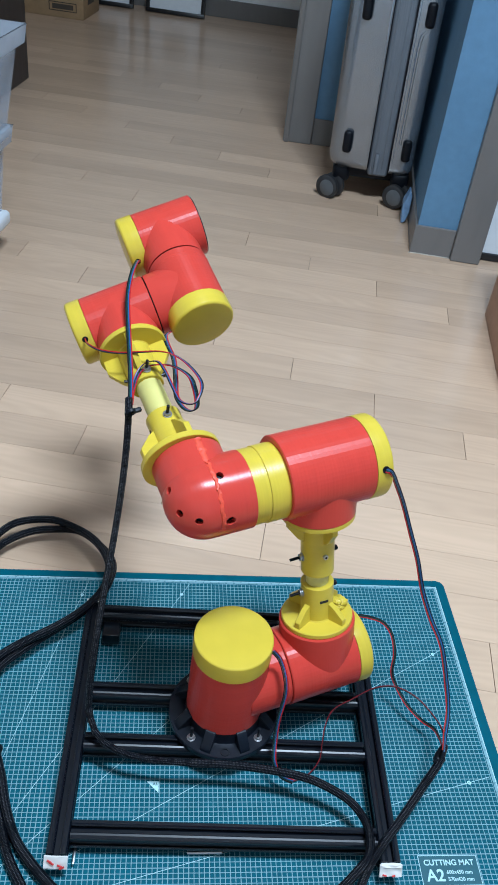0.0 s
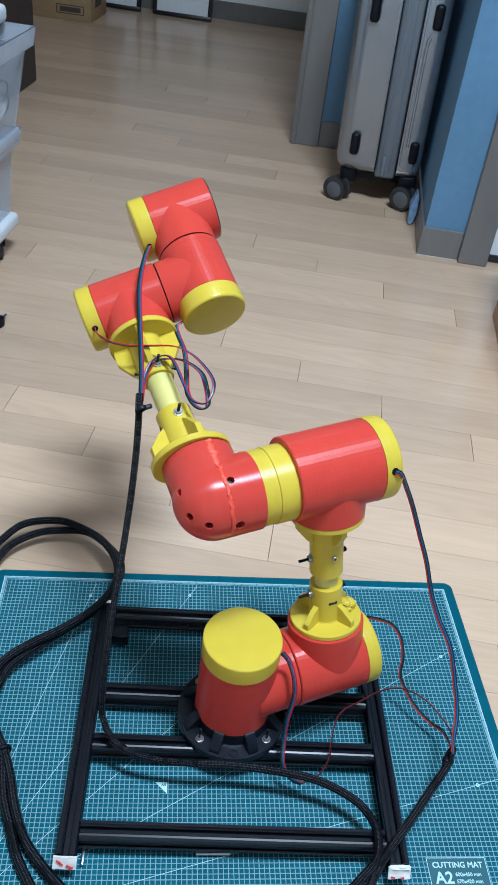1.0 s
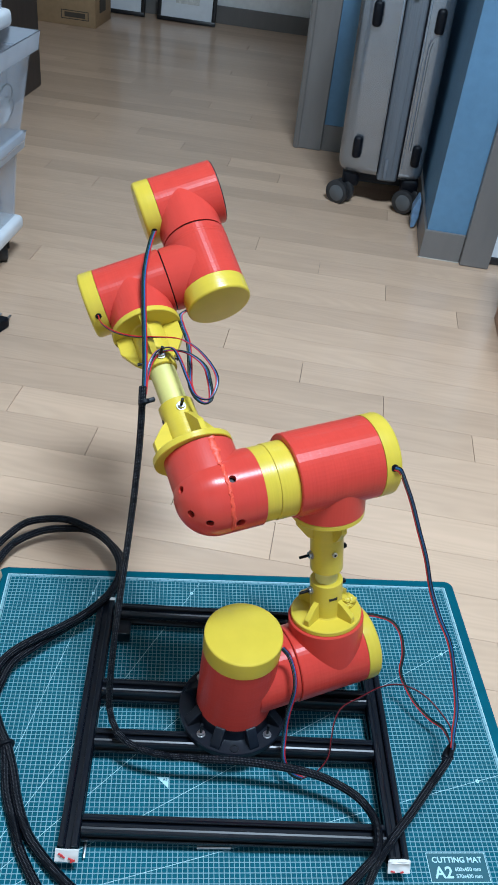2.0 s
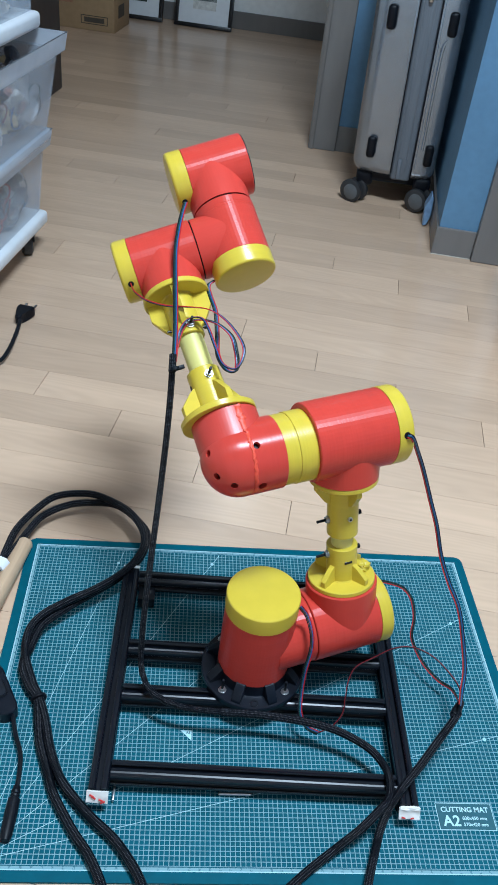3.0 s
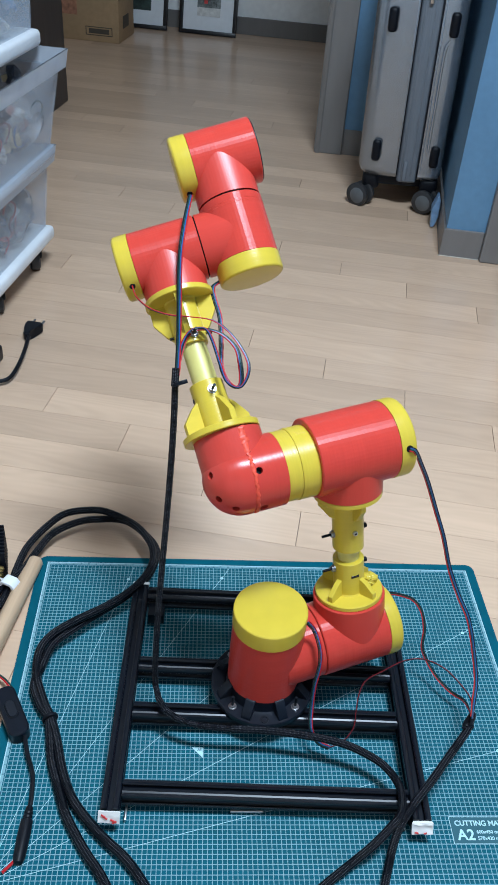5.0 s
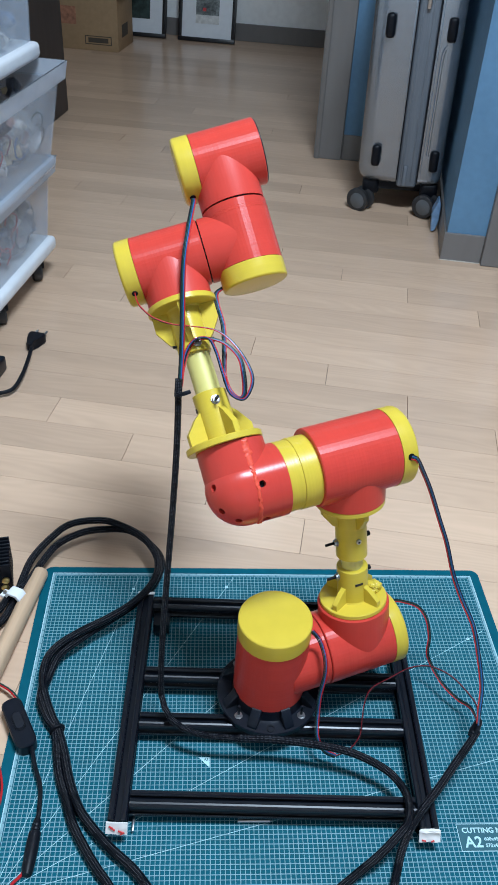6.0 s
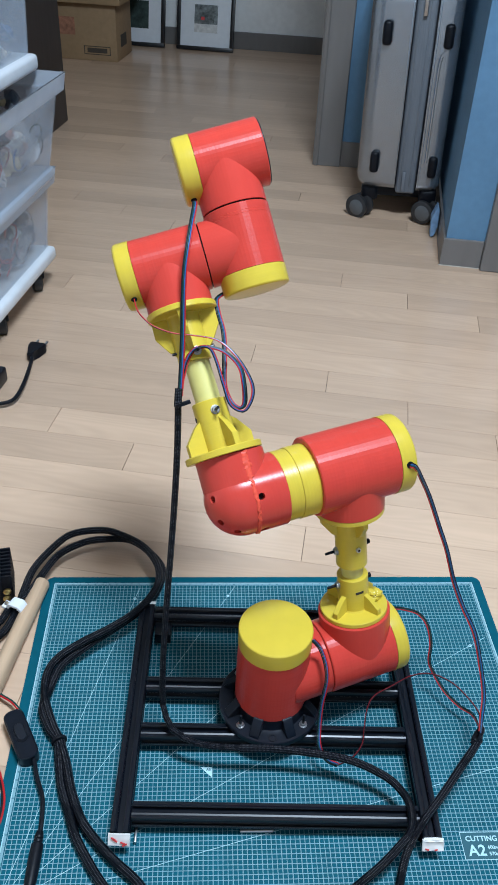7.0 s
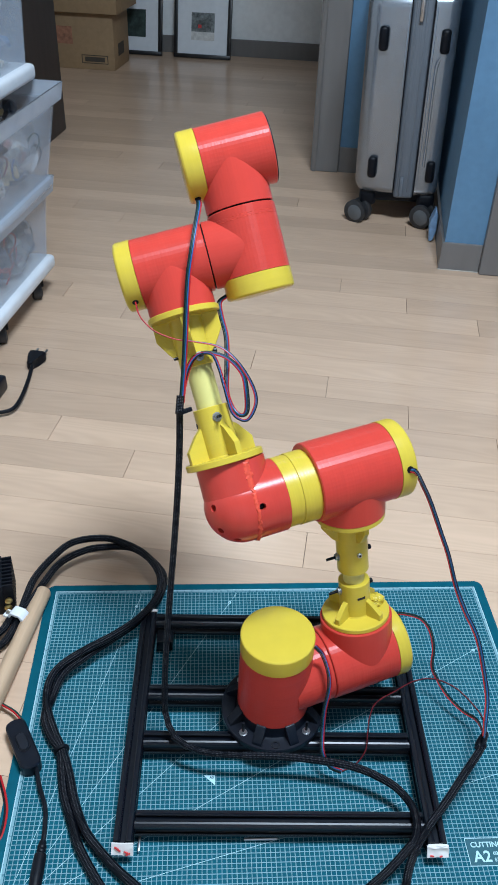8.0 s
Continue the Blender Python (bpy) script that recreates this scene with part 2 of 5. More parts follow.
def wood_floor(name, colour):
    """Oiled oak: long grain along the plank, each plank a little different."""
    m = material(name, colour, 0.21, vary=0.030, scale=26, stretch=(0.3, 2.6, 1), spread=0.085, stains=0.07, bump=0.08, bump_scale=60, gloss=0.55)
    nt = m.node_tree
    p = nt.nodes["Principled BSDF"]
    ground = p.inputs["Base Color"].links[0].from_socket
    # each plank is cut from another part of the log
    tc, info = nt.nodes.new("ShaderNodeTexCoord"), nt.nodes.new("ShaderNodeObjectInfo")
    shift = nt.nodes.new("ShaderNodeVectorMath")
    shift.operation = "MULTIPLY_ADD"
    shift.inputs[1].default_value = (41.0, 17.0, 9.0)
    nt.links.new(info.outputs["Random"], shift.inputs[0])
    nt.links.new(tc.outputs["Object"], shift.inputs[2])
    for node in list(nt.nodes):
        if node.bl_idname == "ShaderNodeMapping":
            nt.links.new(shift.outputs[0], node.inputs["Vector"])
    # arched growth rings
    mp = nt.nodes.new("ShaderNodeMapping")
    mp.inputs["Scale"].default_value = (0.9, 8.0, 1.0)
    nt.links.new(shift.outputs[0], mp.inputs["Vector"])
    ring = nt.nodes.new("ShaderNodeTexNoise")
    ring.inputs["Scale"].default_value, ring.inputs["Detail"].default_value = 2.2, 1.0
    nt.links.new(mp.outputs[0], ring.inputs["Vector"])
    many = nt.nodes.new("ShaderNodeMath")
    many.operation = "MULTIPLY"
    many.inputs[1].default_value = 90.0
    nt.links.new(ring.outputs["Fac"], many.inputs[0])
    wave = nt.nodes.new("ShaderNodeMath")
    wave.operation = "SINE"
    nt.links.new(many.outputs[0], wave.inputs[0])
    r = nt.nodes.new("ShaderNodeMapRange")
    r.inputs["From Min"].default_value, r.inputs["From Max"].default_value = -1.0, 1.0
    r.inputs["To Min"].default_value, r.inputs["To Max"].default_value = 0.972, 1.016
    nt.links.new(wave.outputs[0], r.inputs["Value"])
    mul = nt.nodes.new("ShaderNodeVectorMath")
    mul.operation = "SCALE"
    nt.links.new(ground, mul.inputs[0])
    nt.links.new(r.outputs[0], mul.inputs["Scale"])
    nt.links.new(mul.outputs[0], p.inputs["Base Color"])
    return m


def clear_plastic(name, tint, alpha, rough):
    m = bpy.data.materials.new(name)
    m.use_nodes = True
    nt = m.node_tree
    p = nt.nodes["Principled BSDF"]
    p.inputs["Base Color"].default_value = (*tint, 1)
    p.inputs["Roughness"].default_value = rough
    p.inputs["Alpha"].default_value = alpha
    tex = nt.nodes.new("ShaderNodeTexNoise")
    tex.inputs["Scale"].default_value = 14
    tc = nt.nodes.new("ShaderNodeTexCoord")
    nt.links.new(tc.outputs["Object"], tex.inputs["Vector"])
    r = nt.nodes.new("ShaderNodeMapRange")
    r.inputs["To Min"].default_value, r.inputs["To Max"].default_value = alpha * 0.75, alpha * 1.2
    nt.links.new(tex.outputs["Fac"], r.inputs["Value"])
    nt.links.new(r.outputs[0], p.inputs["Alpha"])
    return m


def braid(name):
    """Black braided sleeve: crossed strands in relief, with a pale thread showing here and there."""
    m = material(name, (0.0024, 0.0032, 0.0058), 0.40, vary=0.3, scale=500, gloss=0.17)
    nt = m.node_tree
    p = nt.nodes["Principled BSDF"]
    ground = p.inputs["Base Color"].links[0].from_socket
    uv = nt.nodes.new("ShaderNodeUVMap")
    uv.uv_map = "weave"
    sep = nt.nodes.new("ShaderNodeSeparateXYZ")
    nt.links.new(uv.outputs[0], sep.inputs[0])

    def calc(op, a, b=None):
        n = nt.nodes.new("ShaderNodeMath")
        n.operation = op
        for i, v in enumerate((a, b)):
            if v is None:
                continue
            if isinstance(v, (int, float)):
                n.inputs[i].default_value = v
            else:
                nt.links.new(v, n.inputs[i])
        return n.outputs[0]

    u, v = sep.outputs[0], sep.outputs[1]
    one = calc("SINE", calc("MULTIPLY", calc("ADD", u, v), math.pi))
    two = calc("SINE", calc("MULTIPLY", calc("SUBTRACT", u, v), math.pi))
    weave = calc("MULTIPLY", one, two)
    b = nt.nodes.new("ShaderNodeBump")
    b.inputs["Strength"].default_value, b.inputs["Distance"].default_value = 0.8, 0.0005
    nt.links.new(weave, b.inputs["Height"])
    nt.links.new(b.outputs[0], p.inputs["Normal"])
    spot = nt.nodes.new("ShaderNodeTexNoise")
    spot.inputs["Scale"].default_value = 22
    tc = nt.nodes.new("ShaderNodeTexCoord")
    nt.links.new(tc.outputs["Object"], spot.inputs["Vector"])
    thread = calc("MULTIPLY", calc("GREATER_THAN", weave, 0.72), calc("GREATER_THAN", spot.outputs["Fac"], 0.43))
    mix = nt.nodes.new("ShaderNodeMix")
    mix.data_type = "RGBA"
    nt.links.new(thread, mix.inputs[0])
    nt.links.new(ground, mix.inputs[6])
    mix.inputs[7].default_value = (0.085, 0.085, 0.095, 1)
    nt.links.new(mix.outputs[2], p.inputs["Base Color"])
    return m


RED = printed_plastic("red_plastic", (0.53, 0.048, 0.034), 0.29)
RED_SIDEWAYS = printed_plastic("red_plastic_sideways", (0.53, 0.048, 0.034), 0.28, (1, 0, 0), 0.34)
RED_MATTE = material("melted_red", (0.66, 0.072, 0.040), 0.45, vary=0.15, scale=300, gloss=0.3)
YELLOW = printed_plastic("yellow_plastic", (0.570, 0.420, 0.043), 0.28, gloss=0.38, spread=0.0)
PALE_TUBE = material("pale_tube", (0.60, 0.53, 0.17), 0.4, vary=0.12, scale=30)
BLACK_PRINT = material("black_print", (0.0045, 0.0065, 0.0115), 0.36, vary=0.2, scale=80, bump=0.2, gloss=0.25)
BLACK_ALU = material("black_aluminium", (0.0026, 0.0042, 0.0080), 0.31, metal=0.0, vary=0.15, scale=120, stretch=(1, 1, 0.1), gloss=0.34)
BLACK = material("black_rubber", (0.0045, 0.0055, 0.0085), 0.45, vary=0.2, scale=200, bump=0.15, gloss=0.18)
BRAID = braid("braided_sleeve")
STEEL = material("steel", (0.46, 0.46, 0.47), 0.3, metal=1.0, vary=0.1, scale=200)
DARK_STEEL = material("dark_steel", (0.06, 0.06, 0.065), 0.35, metal=1.0, vary=0.15, scale=200)
MAT = mat_print("cutting_mat")
MAT_EDGE = material("mat_rubber", (0.005, 0.09, 0.10), 0.55, vary=0.1, scale=80)
INK = material("white_ink", (0.40, 0.62, 0.66), 0.5, vary=0.05, scale=300)
PANEL_INK = material("label_green", (0.0015, 0.075, 0.100), 0.55, vary=0.06, scale=200)
OAK = wood_floor("oak_plank", (0.575, 0.396, 0.272))
SUBFLOOR = material("plank_joint", (0.21, 0.145, 0.10), 0.7, vary=0.2)
BLUE_WALL = material("blue_wallpaper", (0.100, 0.212, 0.335), 0.6, vary=0.05, scale=60, bump=0.25, bump_scale=220)
WHITE_WALL = material("white_wallpaper", (0.85, 0.86, 0.85), 0.65, vary=0.04, scale=40, bump=0.2, bump_scale=200)
GREY_TRIM = material("grey_trim", (0.165, 0.155, 0.148), 0.45, vary=0.06, scale=30, stretch=(1, 1, 0.2))
CEILING = material("ceiling_paper", (0.78, 0.78, 0.76), 0.8, vary=0.03)
DARK_WOOD = material("dark_brown_wood", (0.043, 0.031, 0.026), 0.5, vary=0.15, scale=30, stretch=(2, 2, 0.2))
CARD = material("cardboard", (0.36, 0.235, 0.125), 0.75, vary=0.07, scale=50, bump=0.15, bump_scale=250)
CARD_PRINT = material("carton_print", (0.07, 0.055, 0.04), 0.7, vary=0.1)
CARD_RED = material("carton_red_print", (0.38, 0.17, 0.10), 0.7, vary=0.35, scale=60)
PINK_CARD = material("light_carton", (0.42, 0.255, 0.175), 0.7, vary=0.06, scale=50)
FRAME_BLACK = material("black_frame", (0.012, 0.012, 0.014), 0.35, vary=0.1)
PAPER = material("white_mount", (0.72, 0.75, 0.78), 0.6, vary=0.03)
PHOTO_GREY = material("grey_photograph", (0.16, 0.18, 0.18), 0.4, vary=0.6, scale=90, stains=0.5)
PHOTO_GREEN = material("dark_green_photograph", (0.03, 0.05, 0.045), 0.4, vary=0.5, scale=60, stains=0.5)
SHELL = material("silver_polycarbonate", (0.30, 0.33, 0.37), 0.27, metal=0.8, vary=0.04, scale=60, bump=0.08, bump_scale=500)
SHELL_BAND = material("grey_zip_tape", (0.12, 0.135, 0.155), 0.5, vary=0.1, scale=150, stretch=(6, 1, 0.2))
TYRE = material("wheel_rubber", (0.02, 0.02, 0.022), 0.5, vary=0.1)
HUB = material("grey_wheel_hub", (0.09, 0.095, 0.10), 0.4, vary=0.1)
WHITE_PLASTIC = material("white_plastic", (0.74, 0.76, 0.78), 0.4, vary=0.03, scale=40)
CLEAR = clear_plastic("clear_plastic", (0.56, 0.63, 0.72), 0.30, 0.2)
BAG = clear_plastic("bag_film", (0.60, 0.64, 0.68), 0.26, 0.10)
RIM = clear_plastic("clear_plastic_rim", (0.62, 0.68, 0.76), 0.52, 0.22)
BEECH = material("pale_wood", (0.52, 0.355, 0.225), 0.45, vary=0.16, scale=30, stretch=(4, 4, 0.2), stains=0.14, bump=0.1)
TAPE = material("white_tape", (0.72, 0.70, 0.67), 0.4, vary=0.05, scale=100)
SEALANT = material("cream_sealant", (0.50, 0.45, 0.38), 0.6, vary=0.2, scale=80)
TAPE_RED = material("red_tape_print", (0.60, 0.05, 0.05), 0.4, vary=0.05)
BRASS = material("brass", (0.55, 0.40, 0.15), 0.3, metal=1.0)
WIRES = {
    "red": material("red_wire", (0.42, 0.014, 0.018), 0.4, vary=0.05, scale=200, gloss=0.2),
    "black": material("black_wire", (0.010, 0.010, 0.012), 0.4, vary=0.05, scale=200, gloss=0.2),
    "maroon": material("maroon_wire", (0.17, 0.010, 0.014), 0.4, vary=0.05, scale=200, gloss=0.2),
    "blue": material("blue_wire", (0.014, 0.085, 0.25), 0.32, vary=0.05, scale=200, gloss=0.4),
    "green": material("green_wire", (0.01, 0.05, 0.045), 0.4, vary=0.05, scale=200, gloss=0.2),
}
BLUE_PLASTIC = material("blue_plastic_film", (0.16, 0.28, 0.45), 0.3, vary=0.2, scale=60)
CLUTTER = [material("clutter_" + k, c, 0.5, vary=0.2, scale=60) for k, c in
           (("white", (0.6, 0.6, 0.58)), ("grey", (0.2, 0.21, 0.23)), ("dark", (0.04, 0.045, 0.06)), ("red", (0.4, 0.12, 0.09)), ("tan", (0.5, 0.4, 0.24)), ("blue", (0.12, 0.18, 0.3)))]


# ---- building helpers ----
SHARP = {"red_plastic": 4, "red_plastic_sideways": 7.5, "yellow_plastic": 12}   # least angle of a hard edge, degrees


def part(name, bm, mat, parent=None, label="", m=None, smooth=True):
    """Links a bmesh as one mesh object, under a thing or a part, at the pose m."""
    me = bpy.data.meshes.new(name)
    bm.normal_update()
    bm.to_mesh(me)
    bm.free()
    for one in (mat if isinstance(mat, (list, tuple)) else [mat]):
        me.materials.append(one)
    if smooth:
        me.shade_smooth()
        me.set_sharp_from_angle(angle=radians(SHARP.get(mat.name, 32) if name != "torn_lump" else 32))
    ob = new(name, me)
    if parent is not None:
        ob.parent = parent
    if m is not None:
        ob.matrix_basis = m
    if label:
        ob["label"] = label
    return ob


def thing(name, label, category, m=None, group="", kind=""):
    ob = new(name)
    ob.empty_display_size = 0.02
    if m is not None:
        ob.matrix_basis = m
    return tagged(ob, label, category, group, kind)


def box(x0, y0, z0, x1, y1, z1, bevel=0.0, bm=None, seg=2):
    fresh = bmesh.new()
    bmesh.ops.create_cube(fresh, size=1)
    for v in fresh.verts:
        v.co = ((x0 + x1) / 2 + v.co.x * (x1 - x0), (y0 + y1) / 2 + v.co.y * (y1 - y0), (z0 + z1) / 2 + v.co.z * (z1 - z0))
    if bevel:
        bmesh.ops.bevel(fresh, geom=list(fresh.edges), offset=bevel, segments=seg, affect="EDGES", profile=0.5)
    return merge(bm, fresh)


def merge(bm, fresh, m=None):
    if m is not None:
        bmesh.ops.transform(fresh, matrix=m, verts=fresh.verts)
    if bm is None:
        return fresh
    me = bpy.data.meshes.new("join")
    fresh.to_mesh(me)
    fresh.free()
    bm.from_mesh(me)
    bpy.data.meshes.remove(me)
    return bm


def lathe(profile, seg=56, bm=None, m=None):
    """Turns a profile of (radius, height) round z. A radius of 0 closes it."""
    fresh = bmesh.new()
    rings = []
    for r, z in profile:
        if r < 1e-6:
            rings.append([fresh.verts.new((0, 0, z))])
        else:
            rings.append([fresh.verts.new((r * math.cos(2 * math.pi * i / seg), r * math.sin(2 * math.pi * i / seg), z)) for i in range(seg)])
    for a, b in zip(rings, rings[1:]):
        for i in range(seg):
            j = (i + 1) % seg
            if len(a) == 1 and len(b) == 1:
                continue
            if len(a) == 1:
                fresh.faces.new((a[0], b[j], b[i]))
            elif len(b) == 1:
                fresh.faces.new((a[i], a[j], b[0]))
            else:
                fresh.faces.new((a[i], a[j], b[j], b[i]))
    bmesh.ops.recalc_face_normals(fresh, faces=fresh.faces)
    return merge(bm, fresh, m)


def prism(outline, z0, z1, bm=None, m=None, bevel=0.0):
    """An outline in xy, drawn up from z0 to z1."""
    fresh = bmesh.new()
    low = [fresh.verts.new((x, y, z0)) for x, y in outline]
    top = [fresh.verts.new((x, y, z1)) for x, y in outline]
    fresh.faces.new(list(reversed(low)))
    fresh.faces.new(top)
    for i in range(len(outline)):
        j = (i + 1) % len(outline)
        fresh.faces.new((low[i], low[j], top[j], top[i]))
    if bevel:
        bmesh.ops.bevel(fresh, geom=list(fresh.edges), offset=bevel, segments=1, affect="EDGES")
    return merge(bm, fresh, m)


def glide(points, steps=8):
    """Points on a smooth curve through the given ones."""
    pts = [Vector(p) for p in points]
    pts = [2 * pts[0] - pts[1]] + pts + [2 * pts[-1] - pts[-2]]
    out = []
    for i in range(1, len(pts) - 2):
        a, b, c, d = pts[i - 1:i + 3]
        for k in range(steps):
            t = k / steps
            out.append(0.5 * (2 * b + (c - a) * t + (2 * a - 5 * b + 4 * c - d) * t * t + (3 * b - a - 3 * c + d) * t ** 3))
    out.append(pts[-2])
    return out


def tube(points, radius, seg=8, bm=None, weave=0.0, ends=True):
    """A round tube along the points; weave: cells a metre for the sleeve's weave."""
    bm = bm or bmesh.new()
    uv = bm.loops.layers.uv.get("weave") or bm.loops.layers.uv.new("weave")
    rings, along, total = [], [], 0.0
    side = None
    for i, p in enumerate(points):
        tangent = (points[min(i + 1, len(points) - 1)] - points[max(i - 1, 0)]).normalized()
        if side is None:
            side = tangent.orthogonal().normalized()
        side = (side - tangent * side.dot(tangent)).normalized()
        other = tangent.cross(side)
        if i:
            total += (p - points[i - 1]).length
        along.append(total)
        rings.append([bm.verts.new(p + radius * (math.cos(2 * math.pi * k / seg) * side + math.sin(2 * math.pi * k / seg) * other)) for k in range(seg)])
    for i in range(len(rings) - 1):
        for k in range(seg):
            j = (k + 1) % seg
            f = bm.faces.new((rings[i][k], rings[i][j], rings[i + 1][j], rings[i + 1][k]))
            for loop, (u, v) in zip(f.loops, ((k, i), (k + 1, i), (k + 1, i + 1), (k, i + 1))):
                loop[uv].uv = (along[v] * weave, u * 10.0 / seg)
    if ends:
        bm.faces.new(list(reversed(rings[0])))
        bm.faces.new(rings[-1])
    return bm


def frame_along(origin, axis, hint=(0, 0, 1)):
    """A pose at origin whose z runs along axis and whose x is as near to hint as can be."""
    z = Vector(axis).normalized()
    x = Vector(hint) - z * Vector(hint).dot(z)
    if x.length < 1e-4:
        x = z.orthogonal()
    x.normalize()
    y = z.cross(x)
    return Matrix.Translation(origin) @ Matrix((x, y, z)).transposed().to_4x4()


def ribbon(name, points, colours, parent, m, side=None, width=0.0013, edge_on=0.0):
    """A flat cable of thin wires laid side by side, each wire a part; edge_on: the stretch at its start that stands on edge."""
    line = glide(points, 6)
    look_from = Vector(side)
    for n, colour in enumerate(colours):
        shift = (n - (len(colours) - 1) / 2) * width
        moved = []
        for i, p in enumerate(line):
            tangent = (line[min(i + 1, len(line) - 1)] - line[max(i - 1, 0)]).normalized()
            across = tangent.cross(look_from)
            across = across.normalized() if across.length > 1e-3 else Vector((1, 0, 0))
            twist = radians(80) * max(0.0, 1 - i / len(line) / edge_on) if edge_on else 0.0
            moved.append(p + shift * (math.cos(twist) * across + math.sin(twist) * across.cross(tangent)))
        part("wire", tube(moved, width * 0.5, 6), WIRES[colour], parent, colour + " insulated wire", m)


# ---- the room ----
ROOM = pose(0, 0, 0, 0, 0, -11)   # the walls and planks stand eleven degrees off the mat
FLOOR_Z = -0.003


def structure(name, bm, mat, label, category, smooth=False):
    ob = part(name, bm, mat, None, label, ROOM, smooth)
    return tagged(ob, label, category, kind="structure")


floor = structure("floor", box(-2.4, -2.0, -0.05, 2.0, 4.2, -0.0085), SUBFLOOR, "pale oak plank floor with fine dark joints", "floor")
SKIRT = 0.066

# the blue wall's end beside the suitcase, with the grey door casing on it
structure("wall_east", box(0.197, 1.578, 0.0, 0.30, 2.30, 2.4), BLUE_WALL, "blue papered wall end beside the doorway", "wall")
structure("baseboard_east", box(0.191, 1.572, FLOOR_Z, 0.288, 2.26, SKIRT, 0.0015), GREY_TRIM, "grey baseboard along the blue wall", "baseboard")
structure("sealant_east", box(0.1885, 1.569, FLOOR_Z, 0.2875, 1.5715, FLOOR_Z + 0.0022, 0.0006), SEALANT, "thin cream sealant line under the grey baseboard", "sealant")
structure("trim_east", box(0.2885, 1.558, FLOOR_Z, 0.357, 1.60, 2.1, 0.003), GREY_TRIM, "grey door casing beside the blue wall", "door casing")
structure("wall_niche", box(-0.098, 2.262, 0.0, 0.196, 2.40, 2.4), BLUE_WALL, "blue papered wall behind the suitcase", "wall")
structure("baseboard_niche", box(-0.098, 2.256, FLOOR_Z, 0.190, 2.2615, SKIRT + 0.008, 0.0015), GREY_TRIM, "grey baseboard of the blue niche", "baseboard")
trim = structure("trim_doorway", box(-0.185, 2.248, FLOOR_Z, -0.0985, 2.41, 2.1, 0.003), GREY_TRIM, "grey door casing of the open doorway", "door casing")
part("bead", box(-0.181, 2.243, FLOOR_Z, -0.168, 2.2475, 2.1, 0.002), GREY_TRIM, trim)
structure("door_jamb", box(-1.22, 2.20, FLOOR_Z, -1.071, 2.495, 2.1, 0.004), DARK_WOOD, "dark brown wooden jamb of the open doorway", "door jamb")
structure("wall_lintel", box(-1.22, 2.26, 2.101, 0.196, 2.41, 2.4), WHITE_WALL, "white wall over the doorway", "wall")
structure("wall_partition", box(-2.4, 2.26, FLOOR_Z, -1.221, 2.41, 2.4), WHITE_WALL, "white partition wall beside the doorway", "wall")
structure("wall_north", box(-2.4, 3.882, 0.0, 2.0, 3.96, 2.4), WHITE_WALL, "white papered wall of the room behind", "wall")
structure("baseboard_north", box(-2.4, 3.870, FLOOR_Z, 2.0, 3.8815, 0.072, 0.002), GREY_TRIM, "dark grey baseboard under the white wall", "baseboard")
# unseen walls close the room; left and south are white to bounce fill
structure("wall_right", box(1.75, -2.0, FLOOR_Z, 1.85, 3.86, 2.4), BLUE_WALL, "blue papered side wall", "wall")
structure("wall_left", box(-2.2, -2.0, FLOOR_Z, -2.1, 3.86, 2.4), WHITE_WALL, "unseen side wall, papered white to bounce fill light", "wall")
structure("wall_south", box(-2.1, -2.0, FLOOR_Z, 1.75, -1.9, 2.4), WHITE_WALL, "unseen wall behind the viewer, papered white to bounce fill light", "wall")
structure("wall_door", box(0.301, 1.64, FLOOR_Z, 1.75, 1.74, 2.4), GREY_TRIM, "grey closed door panel in its casing", "door")
structure("ceiling", box(-2.4, -2.0, 2.401, 2.0, 4.0, 2.45), CEILING, "plain white ceiling", "ceiling")


# ---- cutting mat ----
def rounded(x0, y0, x1, y1, r, n=6):
    pts = []
    for cx, cy, a in ((x1 - r, y1 - r, 0), (x0 + r, y1 - r, 90), (x0 + r, y0 + r, 180), (x1 - r, y0 + r, 270)):
        pts += [(cx + r * math.cos(radians(a + 90 * k / n)), cy + r * math.sin(radians(a + 90 * k / n))) for k in range(n + 1)]
    return pts


def writing(text, size, parent, x, y, z, mat, name="lettering"):
    cu = bpy.data.curves.new(name, "FONT")
    cu.body, cu.size, cu.extrude, cu.offset = text, size, 0.00005, size * 0.022
    tmp = bpy.data.objects.new(name, cu)
    scene.collection.objects.link(tmp)
    me = bpy.data.meshes.new_from_object(tmp.evaluated_get(bpy.context.evaluated_depsgraph_get()))
    bpy.data.objects.remove(tmp)
    bpy.data.curves.remove(cu)
    me.materials.append(mat)
    ob = new(name, me)
    ob.parent = parent
    ob.matrix_basis = pose(x, y, z)
    return ob


